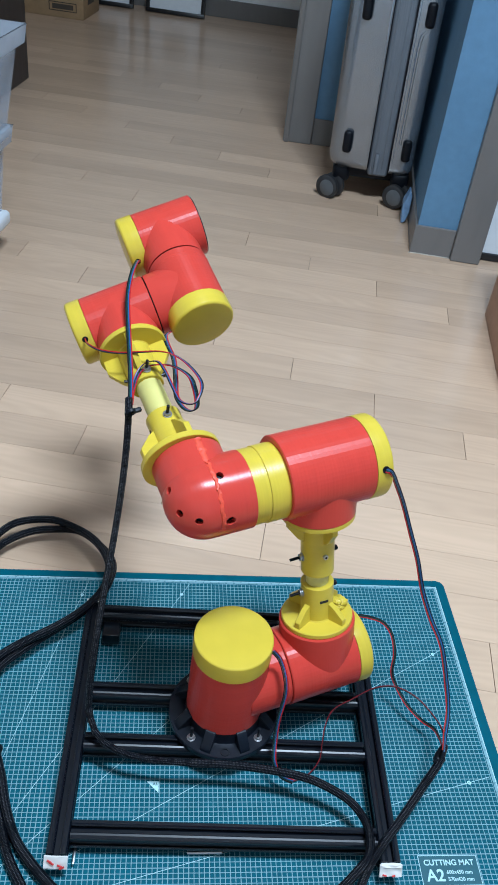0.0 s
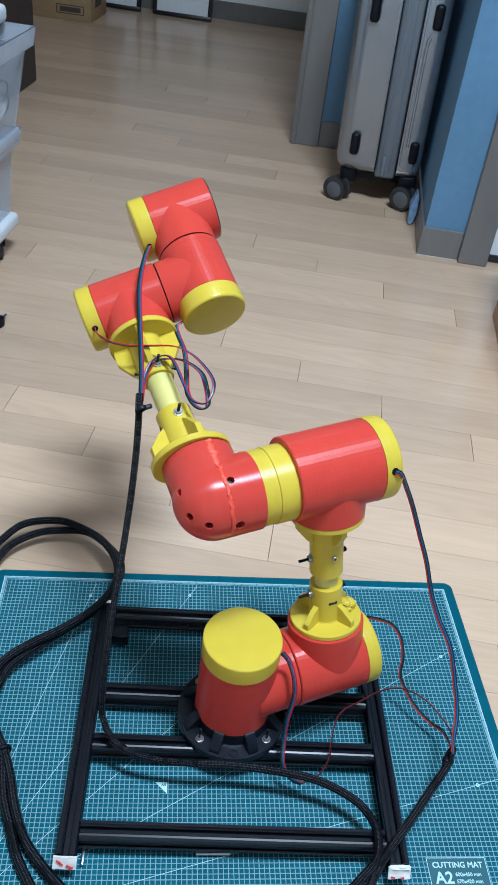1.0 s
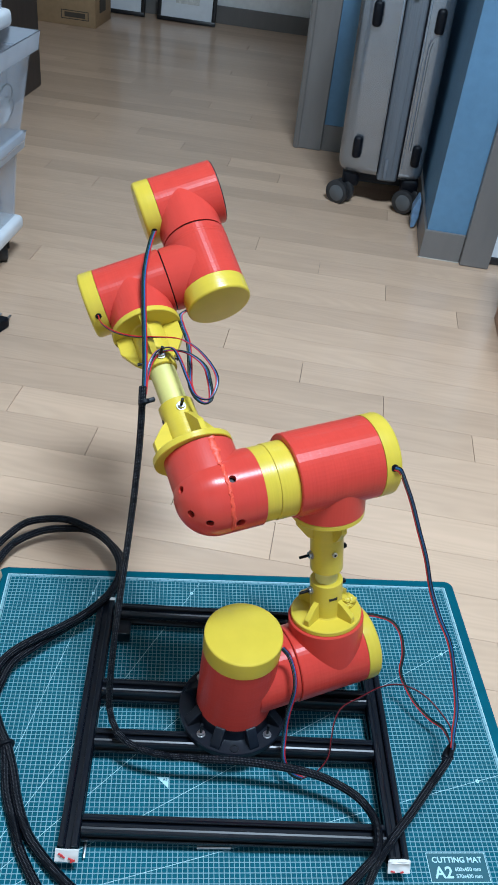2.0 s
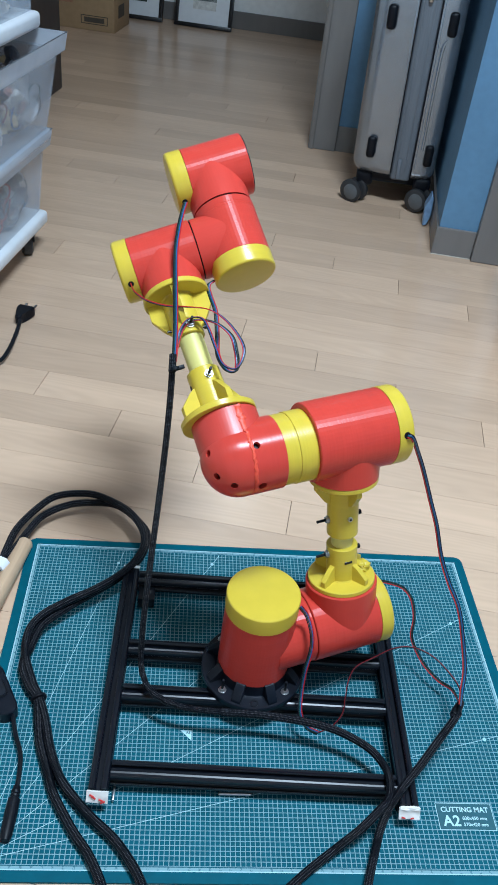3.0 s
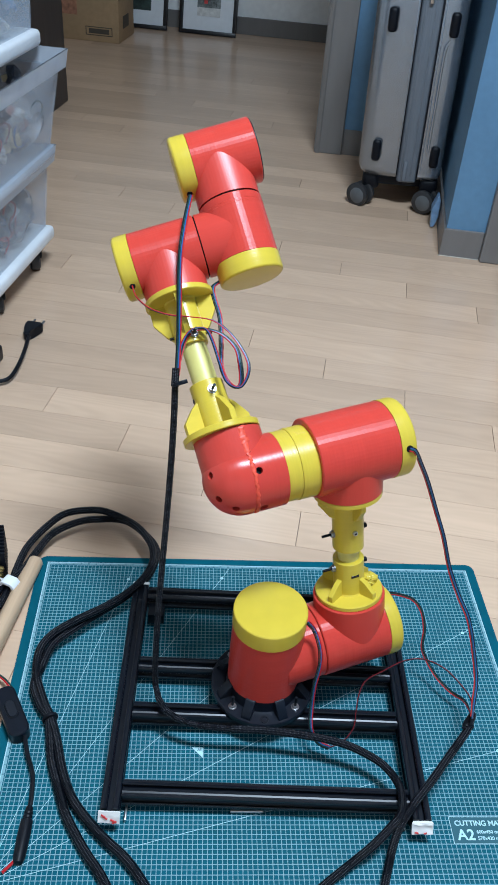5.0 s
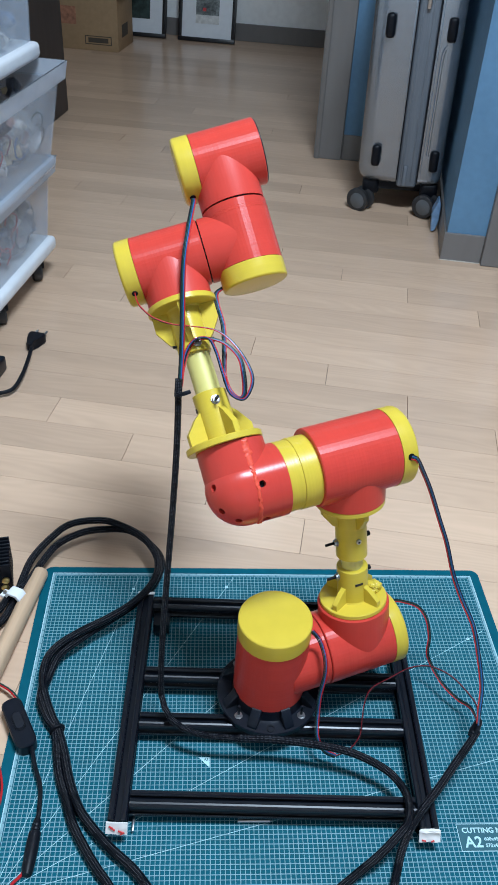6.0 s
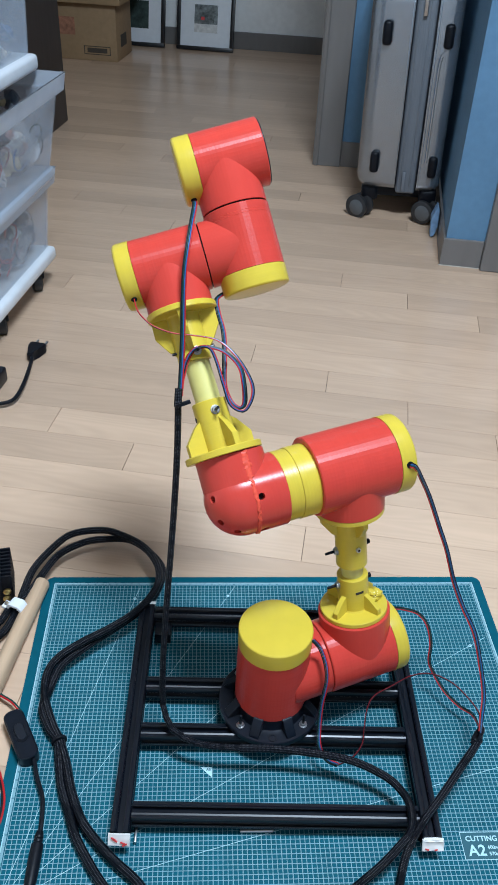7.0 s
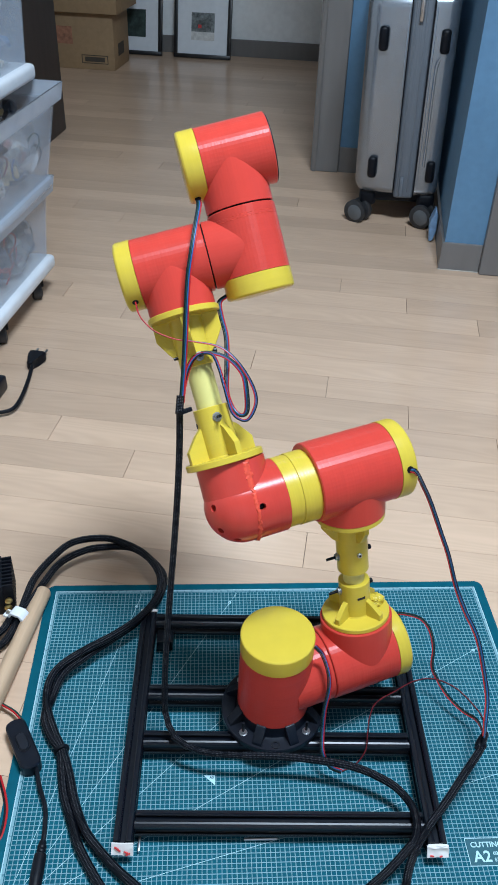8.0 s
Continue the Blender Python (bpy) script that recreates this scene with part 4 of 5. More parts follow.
def forearm():
    # bottoms of the screw holes in the bend, black to stand for shade inside
    for wide, m in elbow_holes():
        part("screw_hole", lathe([(0, -0.0055), (wide - 0.0002, -0.0055), (wide - 0.0002, -0.0068), (0, -0.0068)], 20), BLACK, fore, m=m)
    # melted seam down the bend
    pts = []
    for k in range(70):
        z = 0.0405 - 0.0795 * k / 69
        wob = 0.0012 * noise.noise(Vector((k * 0.35, 5, 0)))
        across = -math.sqrt(max(RE ** 2 - (z - EC.z) ** 2, 0.0))
        y = min(across, -math.sqrt(STAND ** 2 - (0.1115 + EC.x) ** 2)) if z > 0 else across
        pts.append(Vector((-0.1115 + wob, y + 0.0008, max(z, EC.z - RE + 0.0008))))
    on = tube(pts, 0.0019, 10)
    for v in on.verts:
        grow = (1.9 if v.co.z > 0.014 else 1.1) + 0.6 * noise.noise(Vector((0, 3, v.co.z * 90)))
        v.co.x = -0.1115 + (v.co.x + 0.1115) * grow
        v.co += Vector((noise.noise(v.co * 500), 0.45 * noise.noise(v.co * 600 + Vector((7, 0, 0))), noise.noise(v.co * 500 + Vector((0, 9, 0))))) * 0.0012
    part("melted_seam", on, RED_MATTE, fore, "rough melted red seam")
    # lower flange, tube, upper flange
    low = on_fore("forearm_flange", flange(0.0385, 0.0065, 0.0172, 0.056, 4, 12, 0.033, 0.012), YELLOW, EV + FV * 0.0413, FV, "yellow printed flange with ribs")
    on_fore("forearm_tube", lathe(sleeve(0.0128, 0, 0.08), 40), PALE_TUBE, EV + FV * 0.08, FV, "pale yellow plastic tube")
    up = on_fore("wrist_flange", flange(0.0352, 0.006, 0.0165, 0.054, 4, 0, 0.040, 0.017), YELLOW, WR - F * 0.0460, -F, "yellow printed flange with ribs", W3)
    for sock, h, a in ((low, 0.045, 0), (up, 0.046, -17)):
        turn = pose(0, 0, h, 0, 0, a) @ pose(0, 0, 0, 0, 90, 0)
        bolt(sock, turn @ pose(0, 0, -0.0195), 0.049)
        nut_at(sock, turn @ pose(0, 0, 0.0170))
        turn = pose(0, 0, h - 0.004, 0, 0, a + 90) @ pose(0, 0, 0, 0, 90, 0)
        if sock is up:
            bolt(sock, turn @ pose(0, 0, -0.0195), 0.040, mat=DARK_STEEL)
        else:
            # black disc on the socket, coloured as the shade inside a flush hole
            part("screw_hole", lathe([(0, -0.0174), (0.0026, -0.0174), (0.0028, -0.0165), (0, -0.0165)], 16), BLACK, sock, m=turn)
    r = R3
    # wrist joint one
    body = lathe([(0, -0.0325), (r, -0.0325), (r, 0.0355), (r - 0.001, 0.0363), (0, 0.0363)], 60)
    merge(body, lathe([(0, 0), (r - 0.0006, 0), (r - 0.0006, 0.0459), (0, 0.0459)], 110), frame_along((0, 0, 0), (1, 0, 0), (0, 1, 0)))
    on_fore("wrist_joint", body, RED, WR, U3, "red printed wrist joint", -F)
    cap = on_fore("wrist_cap", lathe(cap_profile(r + 0.0004, 0.0170, 0.004), 60), YELLOW, WR - U3 * 0.0326, -U3, "yellow round cap with a wire hole", -W3)
    on_fore("joint_gap", lathe(sleeve(r - 0.0015, 0, 0.0014), 48), BLACK, WR + U3 * 0.0362, U3)
    # wrist joint two
    body = lathe([(0, -0.0275), (r, -0.0275), (r, 0.0338), (r - 0.001, 0.0346), (0, 0.0346)], 60)
    merge(body, lathe([(0, 0), (r - 0.0006, 0), (r - 0.0006, 0.0403), (0, 0.0403)], 110), frame_along((0, 0, 0), (1, 0, 0), (0, 1, 0)))
    on_fore("wrist_joint", body, RED, T, V, "red printed wrist joint", -U3)
    for z in (0.0235, 0.0262):
        on_fore("layer_ridge", lathe([(r - 0.0002, z), (r + 0.0002, z + 0.0003), (r - 0.0002, z + 0.0006)], 60), RED_MATTE, T, V, "rough printed layer ridge", -U3)
    on_fore("wrist_cap", lathe(cap_profile(r + 0.0004, 0.0195, 0.003), 60), YELLOW, T - V * 0.0276, -V, "yellow round cap", -W3)
    on_fore("joint_gap", lathe(sleeve(r - 0.0015, 0, 0.0016), 48), BLACK, T + V * 0.0345, V)
    # last joint
    body = lathe([(0, -0.0260), (r, -0.0260), (r, 0.0405), (r - 0.0012, 0.0415), (0.027, 0.0415)], 60)
    merge(body, lathe([(0, 0), (r - 0.0006, 0), (r - 0.0006, 0.0479), (0, 0.0479)], 110), frame_along((0, 0, 0), (1, 0, 0), (0, 1, 0)))
    on_fore("tool_joint", body, RED, L, U4, "red printed tool joint", -V)
    on_fore("tool_cap", lathe(cap_profile(r + 0.0004, 0.0185, 0.004), 60), YELLOW, L - U4 * 0.0261, -U4, "yellow round cap with a wire hole", -W3)
    on_fore("tool_face", lathe([(0, 0.0410), (0.0260, 0.0410), (0.0270, 0.0426), (0.0310, 0.0426), (0.0318, 0.0421), (0.0318, 0.0402)], 60), BLACK_PRINT, L, U4, "black round tool face")
    # wire holes in the caps: black discs that carry the holes' shade as colour
    for at, centre, axis in ((RIBBON_LEFT[0], WR, U3), (RIBBON_TOP[0], L, U4)):
        along = (Vector(at) - centre).dot(axis)
        out = Vector(at) - centre - axis * along
        out.normalize()
        on_fore("wire_hole_shade", lathe([(0, 0.0007), (0.0026, 0.0007), (0.0031, 0.0004), (0.0031, 0)], 16), BLACK, centre + axis * along + out * (r + 0.0004), out)
    # flat cables
    eye_way = (0.05, -0.72, 0.69)
    ribbon("ribbon", RIBBON_TOP, ("red", "blue", "green", "black"), fore, Matrix(), eye_way)
    ribbon("ribbon", RIBBON_LEFT, ("black", "blue", "red"), fore, Matrix(), eye_way, 0.0012, 0.42)
    ribbon("ribbon", RIBBON_RIGHT, ("red", "blue", "green", "black"), fore, Matrix(), eye_way)
    part("sleeve_end", tube([Vector(TIE) + Vector((0.0035, -0.002, 0.011)) * s for s in (-0.5, 0, 0.5, 1.0)], 0.0038, 12, weave=700), BRAID, fore, "frayed braided sleeve end")
    part("cable_tie", lathe([(0.0038, -0.0016), (0.0052, -0.0014), (0.0054, 0.0014), (0.0038, 0.0016), (0.0038, -0.0016)], 16), BLACK, fore, "black cable tie", frame_along(Vector(TIE) + Vector((0.001, 0, -0.004)), (-0.1, -0.25, 1)))
    part("tie_head", box(-0.003, -0.002, -0.002, 0.006, 0.002, 0.002, 0.0006), BLACK, fore, m=frame_along(Vector(TIE) + Vector((0.0050, -0.001, -0.004)), (-0.1, -0.25, 1), (1, 0, 0)))


forearm()

# ---- cables on the arm that stand still ----
VIEW = Vector((-0.05, -0.75, 0.65))
wires = thing("wire_ribbon", "flat red, blue and black wire ribbon hanging from the shoulder", "wire")
ribbon("ribbon", SHOULDER_RIBBON, ("black", "blue", "green", "red"), wires, Matrix(), VIEW)
wires = thing("wire_ribbon", "flat red and black wires curling over the cutting mat", "wire")
ribbon("ribbon", LOWER_RIBBON, ("black", "green", "red"), wires, Matrix(), VIEW)
wires = thing("wire_ribbon", "thin red and black wires looping from the base cap", "wire")
ribbon("ribbon", BASE_RIBBON[:9], ("red", "blue", "green", "black"), wires, Matrix(), VIEW, 0.0013)
ribbon("ribbon", BASE_RIBBON[8:], ("maroon", "black"), wires, Matrix(), VIEW, 0.0009)


def sleeve_cable(label, paths, radius, ties=()):
    ob = thing("braided_cable", label, "cable")
    for path in paths:
        part("sleeve", tube(glide(path, 7), radius, 12, weave=700), BRAID, ob)
    for where, axis in ties:
        part("cable_tie", lathe([(0.0, -0.0016), (0.0088, -0.0016), (0.0092, 0.0), (0.0088, 0.0016), (0.0, 0.0016)], 20), BLACK, ob, m=frame_along(where, axis))
    return ob


sleeve_cable("black braided cable bundle looping over the mat", (LOOP_A, LOOP_B), 0.0049, ((Vector(LOOP_A[21]) + Vector((-0.001, 0, 0)), Vector(LOOP_A[22]) - Vector(LOOP_A[20])),))
sleeve_cable("black braided cable running from the wire knot over the rail", (KNOT_CABLE,), 0.0043)
hanging = sleeve_cable("black braided cable hanging from the forearm to the frame", (LOWER_CABLE[4:],), 0.0043)
knot = thing("wire_knot", "black taped joint of wires and braided cable", "wire joint", Matrix.Translation(KNOT_CABLE[0]))
part("wrap", lathe([(0, -0.014), (0.0046, -0.013), (0.0050, -0.008), (0.0045, 0.0), (0.0040, 0.004), (0.0028, 0.007), (0, 0.008)], 18), BLACK, knot, m=frame_along((0, 0, 0), Vector(KNOT_CABLE[0]) - Vector(KNOT_CABLE[2])))
part("tie", lathe([(0.004, -0.0013), (0.0058, -0.0013), (0.006, 0.0013), (0.004, 0.0013), (0.004, -0.0013)], 16), BLACK, knot, m=frame_along((-0.004, -0.007, -0.003), Vector(KNOT_CABLE[0]) - Vector(KNOT_CABLE[2])))
part("tie_tail", box(-0.010, -0.0012, -0.001, -0.004, 0.0012, 0.001, 0.0003), BLACK, knot, m=pose(-0.006, -0.010, 0.0, 0, 20, 30))

SEGMENTS, SEG_LENGTH = 30, 0.0205
segments = []
for k in range(SEGMENTS):
    line = [Vector((0, 0, -SEG_LENGTH / 2 + SEG_LENGTH * i / 4)) for i in range(5)]
    segments.append(part("sleeve_piece", tube(line, 0.0034, 12, weave=700), BRAID, hanging))


def hang_poses(lean):
    """Poses of the pieces of the hanging cable for one lean of the forearm; its foot slides along the bars."""
    top = BASE + forearm_pose(lean) @ Vector(TIE)
    slide = Vector((-0.020, 0, 0)) * min(max((lean - 46.0) / 18.0, 0.0), 1.0)
    low = Vector(LOWER_CABLE[0]) + slide
    a, b = top + Vector(HANG_TOP), low + Vector(HANG_LOW)
    line = []
    for k in range(60):
        t = k / 59
        line.append((1 - t) ** 3 * top + 3 * t * (1 - t) ** 2 * a + 3 * t * t * (1 - t) * b + t ** 3 * low)
    foot = [low, Vector(LOWER_CABLE[1]) + slide * 0.85, Vector(LOWER_CABLE[2]) + slide * 0.6, Vector(LOWER_CABLE[3]) + slide * 0.3, Vector(LOWER_CABLE[4])]
    line += glide(foot, 10)[1:]
    runs = [0.0]
    for p, q in zip(line, line[1:]):
        runs.append(runs[-1] + (q - p).length)

    def along(d):
        i = max(k for k in range(len(runs) - 1) if runs[k] <= d)
        return line[i].lerp(line[i + 1], min((d - runs[i]) / max(runs[i + 1] - runs[i], 1e-6), 1.0))
    out, step = [], runs[-1] / SEGMENTS
    for k in range(SEGMENTS):
        p, q = along(step * k), along(min(step * (k + 1), runs[-1] - 1e-5))
        out.append(frame_along((p + q) / 2, q - p, (1, 0, 0)))
    return out


# ---- things on the floor beside the mat ----
def rod():
    ob = thing("wooden_rod", "pale round wooden rod lying against the mat", "wooden rod", ROD)
    part("shaft", lathe([(0, 0), (0.006, 0), (0.0098, 0.002), (0.0110, 0.005), (0.0110, 0.34), (0.0100, 0.343), (0, 0.343)], 28), BEECH, ob, m=pose(0, 0, 0.0110, 90, 0, 0))


rod()


def inline_switch():
    ob = thing("inline_switch", "black rocker switch on a cable at the mat's edge", "switch", SWITCH)
    part("body", prism(rounded(-0.0115, -0.034, 0.0115, 0.034, 0.0085, 3), 0, 0.017, bevel=0.0016), BLACK_PRINT, ob)
    part("rocker_frame", prism(rounded(-0.0068, -0.0125, 0.0068, 0.0125, 0.0066), 0.0165, 0.0178, bevel=0.0005), BLACK, ob)
    part("rocker", prism(rounded(-0.0052, -0.0105, 0.0052, 0.0105, 0.0050, 4), 0, 0.0026, bevel=0.0005), BLACK_PRINT, ob, m=pose(0, 0, 0.0176, 7, 0, 0))
    part("lead", tube(glide([SWITCH.inverted() @ Vector(p) for p in SWITCH_LEAD], 6), 0.0024, 8), BLACK, ob)
    part("wire", tube(glide([SWITCH.inverted() @ Vector(p) for p in SWITCH_WIRE], 6), 0.0011, 6), WIRES["red"], ob, "red wire")
    part("wire", tube(glide([SWITCH.inverted() @ (Vector(p) + Vector((0.002, 0.001, 0))) for p in SWITCH_WIRE], 6), 0.0011, 6), WIRES["green"], ob, "dark green wire")
    plug = lathe([(0, 0), (0.0035, 0), (0.0042, 0.004), (0.0048, 0.006), (0.0042, 0.008), (0.0048, 0.010), (0.0042, 0.012), (0.0062, 0.014), (0.0066, 0.03), (0.006, 0.05), (0.0045, 0.056), (0, 0.056)], 16)
    a, b = SWITCH.inverted() @ Vector(SWITCH_LEAD[-1]), SWITCH.inverted() @ Vector(JACK_WIRE[0])
    part("barrel_jack", plug, BLACK, ob, "black barrel connector", frame_along(a, b - a))
    part("wire", tube(glide([SWITCH.inverted() @ Vector(p) for p in JACK_WIRE], 6), 0.0016, 6), WIRES["red"], ob, "red wire")


inline_switch()
loop = thing("floor_wire", "red and black wire pair lying on the floor", "wire")
ribbon("ribbon", FLOOR_WIRE, ("red", "black"), loop, Matrix(), VIEW, 0.0024)


def power_plug():
    at = Vector((-0.418, 1.050, FLOOR_Z))
    ob = thing("power_plug", "black two-pin power plug lying on the floor", "power plug", Matrix.Translation(at) @ pose(0, 0, 0, 0, 0, -14))
    outline = [(-0.005, -0.03), (0.005, -0.03), (0.0065, -0.020), (0.0075, -0.010), (0.0165, 0.003), (0.0175, 0.012), (0.014, 0.018), (-0.014, 0.018), (-0.0175, 0.012), (-0.0165, 0.003), (-0.0075, -0.010), (-0.0065, -0.020)]
    part("body", prism(outline, 0.001, 0.02, bevel=0.003), BLACK, ob)
    for x in (-0.0095, 0.0095):
        part("pin", lathe(sleeve(0.0024, 0, 0.019), 12), STEEL, ob, m=pose(x, 0.017, 0.011, -90, 0, 0))
    m = ob.matrix_basis.inverted()
    part("lead", tube(glide([m @ Vector(p) for p in PLUG_LEAD], 8), 0.0036, 10), BLACK, ob)


power_plug()


def heat_sink():
    ob = thing("driver_board", "black finned heat sink with a cable clip", "heat sink", SINK)
    part("body", box(-0.05, -0.025, 0, -0.008, 0.035, 0.05, 0.001), BLACK, ob)
    for k in range(9):
        part("fin", box(-0.0081, -0.023 + k * 0.0065, 0.002, 0.005, -0.0205 + k * 0.0065, 0.05, 0.0004), BLACK, ob)
    part("terminal", lathe([(0, 0), (0.0045, 0), (0.005, 0.001), (0.005, 0.003), (0.003, 0.004), (0, 0.004)], 14), BRASS, ob, m=pose(-0.002, -0.029, 0.03, 90, 0, 0))
    part("terminal", lathe([(0, 0), (0.0045, 0), (0.005, 0.001), (0.005, 0.003), (0.003, 0.004), (0, 0.004)], 14), BRASS, ob, m=pose(-0.004, -0.029, 0.018, 90, 0, 0))
    clip = thing("cable_clip", "white plastic clip holding black braided cables", "cable clip", CLIP)
    part("saddle", prism([(-0.0115, -0.003), (-0.0085, -0.003), (-0.0085, 0.006), (-0.005, 0.0105), (0.005, 0.0105), (0.0085, 0.006), (0.0085, -0.003), (0.0115, -0.003), (0.0115, 0.008), (0.007, 0.0135), (-0.007, 0.0135), (-0.0115, 0.008)], -0.0075, 0.0075, bevel=0.0007), WHITE_PLASTIC, clip, m=pose(0, 0, 0.001, 90, 0, 0))
    part("lug", box(0.0112, -0.006, -0.001, 0.021, 0.006, 0.004, 0.0015), WHITE_PLASTIC, clip)
    part("lug", box(-0.021, -0.006, -0.001, -0.0112, 0.006, 0.004, 0.0015), WHITE_PLASTIC, clip)
    part("screw", lathe([(0, 0.002), (0.0025, 0.0018), (0.0032, 0.0)], 12), STEEL, clip, m=pose(0.0165, 0, 0.004))
    part("screw", lathe([(0, 0.002), (0.0025, 0.0018), (0.0032, 0.0)], 12), STEEL, clip, m=pose(-0.0165, 0, 0.004))
    block = thing("black_box", "black plastic adapter on the floor", "adapter", ROOM @ pose(-0.628, 0.805, FLOOR_Z))
    part("body", box(-0.09, -0.05, 0, 0.0, 0.05, 0.03, 0.005), BLACK_PRINT, block)


heat_sink()


# ---- storage boxes ----
def storage_box(name, x1, z0, z1, grow, label, white, casters, seed):
    """A clear box whose walls slope out by grow; white: a white base, else a clear one."""
    rnd = random.Random(seed)
    y1, w, d = 1.264, 0.40, 0.50
    ob = thing(name, label, "storage box", ROOM @ Matrix.Translation((x1 - w / 2, y1 - d / 2, z0)), "stack of storage boxes")
    h = z1 - z0
    if white:
        part("base_tray", box(-w / 2 - 0.002, -d / 2, 0.0, w / 2 + 0.004, d / 2 + 0.004, 0.030, 0.009, seg=3), WHITE_PLASTIC, ob, "white plastic base")
    else:
        part("base_tray", box(-w / 2 + 0.004, -d / 2 + 0.004, 0.0, w / 2 - 0.002, d / 2 - 0.002, 0.020, 0.006), RIM, ob, "clear plastic base")

    def shell(low, high, za, zb, t):
        """Four slanting clear walls of thickness t."""
        bm = bmesh.new()
        ring = []
        for s, z in ((low, za), (high, zb)):
            for inner in (0, t):
                ring.append([bm.verts.new((sx * (w / 2 + s - inner), sy * (d / 2 + s * 0.5 - inner), z)) for sx, sy in ((-1, -1), (1, -1), (1, 1), (-1, 1))])
        for i in range(4):
            j = (i + 1) % 4
            bm.faces.new((ring[0][i], ring[0][j], ring[2][j], ring[2][i]))
            bm.faces.new((ring[1][j], ring[1][i], ring[3][i], ring[3][j]))
            bm.faces.new((ring[2][i], ring[2][j], ring[3][j], ring[3][i]))
            bm.faces.new((ring[0][j], ring[0][i], ring[1][i], ring[1][j]))
        bmesh.ops.recalc_face_normals(bm, faces=bm.faces)
        bmesh.ops.bevel(bm, geom=[e for e in bm.edges if abs(e.verts[0].co.z - e.verts[1].co.z) > 0.01], offset=0.006, segments=3, affect="EDGES")
        return bm
    part("clear_wall", shell(-0.010, grow, 0.0192 if not white else 0.0295, h - 0.03, 0.002), CLEAR, ob, "clear plastic walls")
    part("rim", shell(grow + 0.012, grow + 0.017, h - 0.034, h - 0.002, 0.004), RIM, ob, "clear plastic rim")
    if casters:
        for sx in (-1, 1):
            for along in (-0.19, 0.003, 0.205):
                wheel = part("caster", lathe([(0, -0.011), (0.018, -0.011), (0.0225, -0.008), (0.0225, 0.008), (0.018, 0.011), (0, 0.011)], 24), TYRE, ob, m=pose(sx * (w / 2 - 0.030), along, FLOOR_Z - z0 + 0.0226, 0, 90, 30))
                part("fork", box(-0.016, -0.014, 0.008, 0.016, 0.014, 0.04, 0.003), BLACK, wheel, m=pose(0, 0, 0, 0, -90, 0))
    # what lies inside, small parts in bags and boxes
    bms = [bmesh.new() for _ in CLUTTER]
    for k in range(300):
        x, y = w / 2 - 0.03 - (rnd.random() ** 1.6) * (w - 0.07), rnd.uniform(-d / 2 + 0.04, d / 2 - 0.04)
        s = rnd.uniform(0.008, 0.026)
        z = 0.03 + s + rnd.random() ** 1.1 * (h - 0.085)
        which = rnd.choices(range(len(CLUTTER)), (3.5, 4, 3.5, 1.6, 2, 1.8))[0]
        fresh = bmesh.new()
        if rnd.random() < 0.65:
            bmesh.ops.create_icosphere(fresh, subdivisions=2, radius=s)
            for v in fresh.verts:
                v.co *= 0.7 + 0.9 * noise.noise(v.co * 50 + Vector((k, seed, 0)))
        else:
            bmesh.ops.create_cube(fresh, size=1)
            for v in fresh.verts:
                v.co = Vector((v.co.x * s * 1.6, v.co.y * s, v.co.z * s * rnd.uniform(0.4, 1.2)))
        merge(bms[which], fresh, pose(x, y, z, rnd.uniform(0, 180), rnd.uniform(0, 180), rnd.uniform(0, 180)))
    for k in range(9):
        fresh = bmesh.new()
        bmesh.ops.create_icosphere(fresh, subdivisions=3, radius=rnd.uniform(0.03, 0.05))
        for v in fresh.verts:
            v.co *= 0.75 + 0.8 * noise.noise(v.co * 28 + Vector((k, seed, 2)))
        fit = (w / 2 - 0.048, rnd.uniform(-d / 2 + 0.07, d / 2 - 0.07), rnd.uniform(0.07, h - 0.085))
        part("bag", fresh, BAG, ob, "clear plastic bag of small parts", pose(*fit, 0, 0, rnd.uniform(0, 180)), smooth=False)
    for k in range(7):
        # loose wires curled against the wall
        y, z, turn = rnd.uniform(-d / 2 + 0.08, d / 2 - 0.06), rnd.uniform(0.06, h - 0.09), rnd.uniform(0, 6)
        curl = [Vector((w / 2 - 0.022 + 0.004 * math.sin(i), y + 0.035 * math.cos(turn + i * 0.8) + 0.008 * i, z + 0.022 * math.sin(turn + i * 0.8))) for i in range(6)]
        part("loose_wire", tube(glide(curl, 5), 0.0016, 6), WIRES[("red", "green", "maroon", "red", "black", "blue", "red")[k]], ob, "loose insulated wire")
    for bm, mat in zip(bms, CLUTTER):
        if len(bm.verts):
            tagged(part("small_parts", bm, mat, ob, "jumbled small parts inside"), kind="stuff")
        else:
            bm.free()


storage_box("storage_box", -0.677, 0.056, 0.262, 0.004, "clear plastic storage box on white base with casters", True, True, 3)
storage_box("storage_box", -0.652, 0.243, 0.447, 0.016, "clear plastic storage box full of bagged small parts", False, False, 5)
storage_box("storage_box", -0.671, 0.448, 0.70, 0.0, "clear plastic storage box with white base atop the stack", True, False, 8)


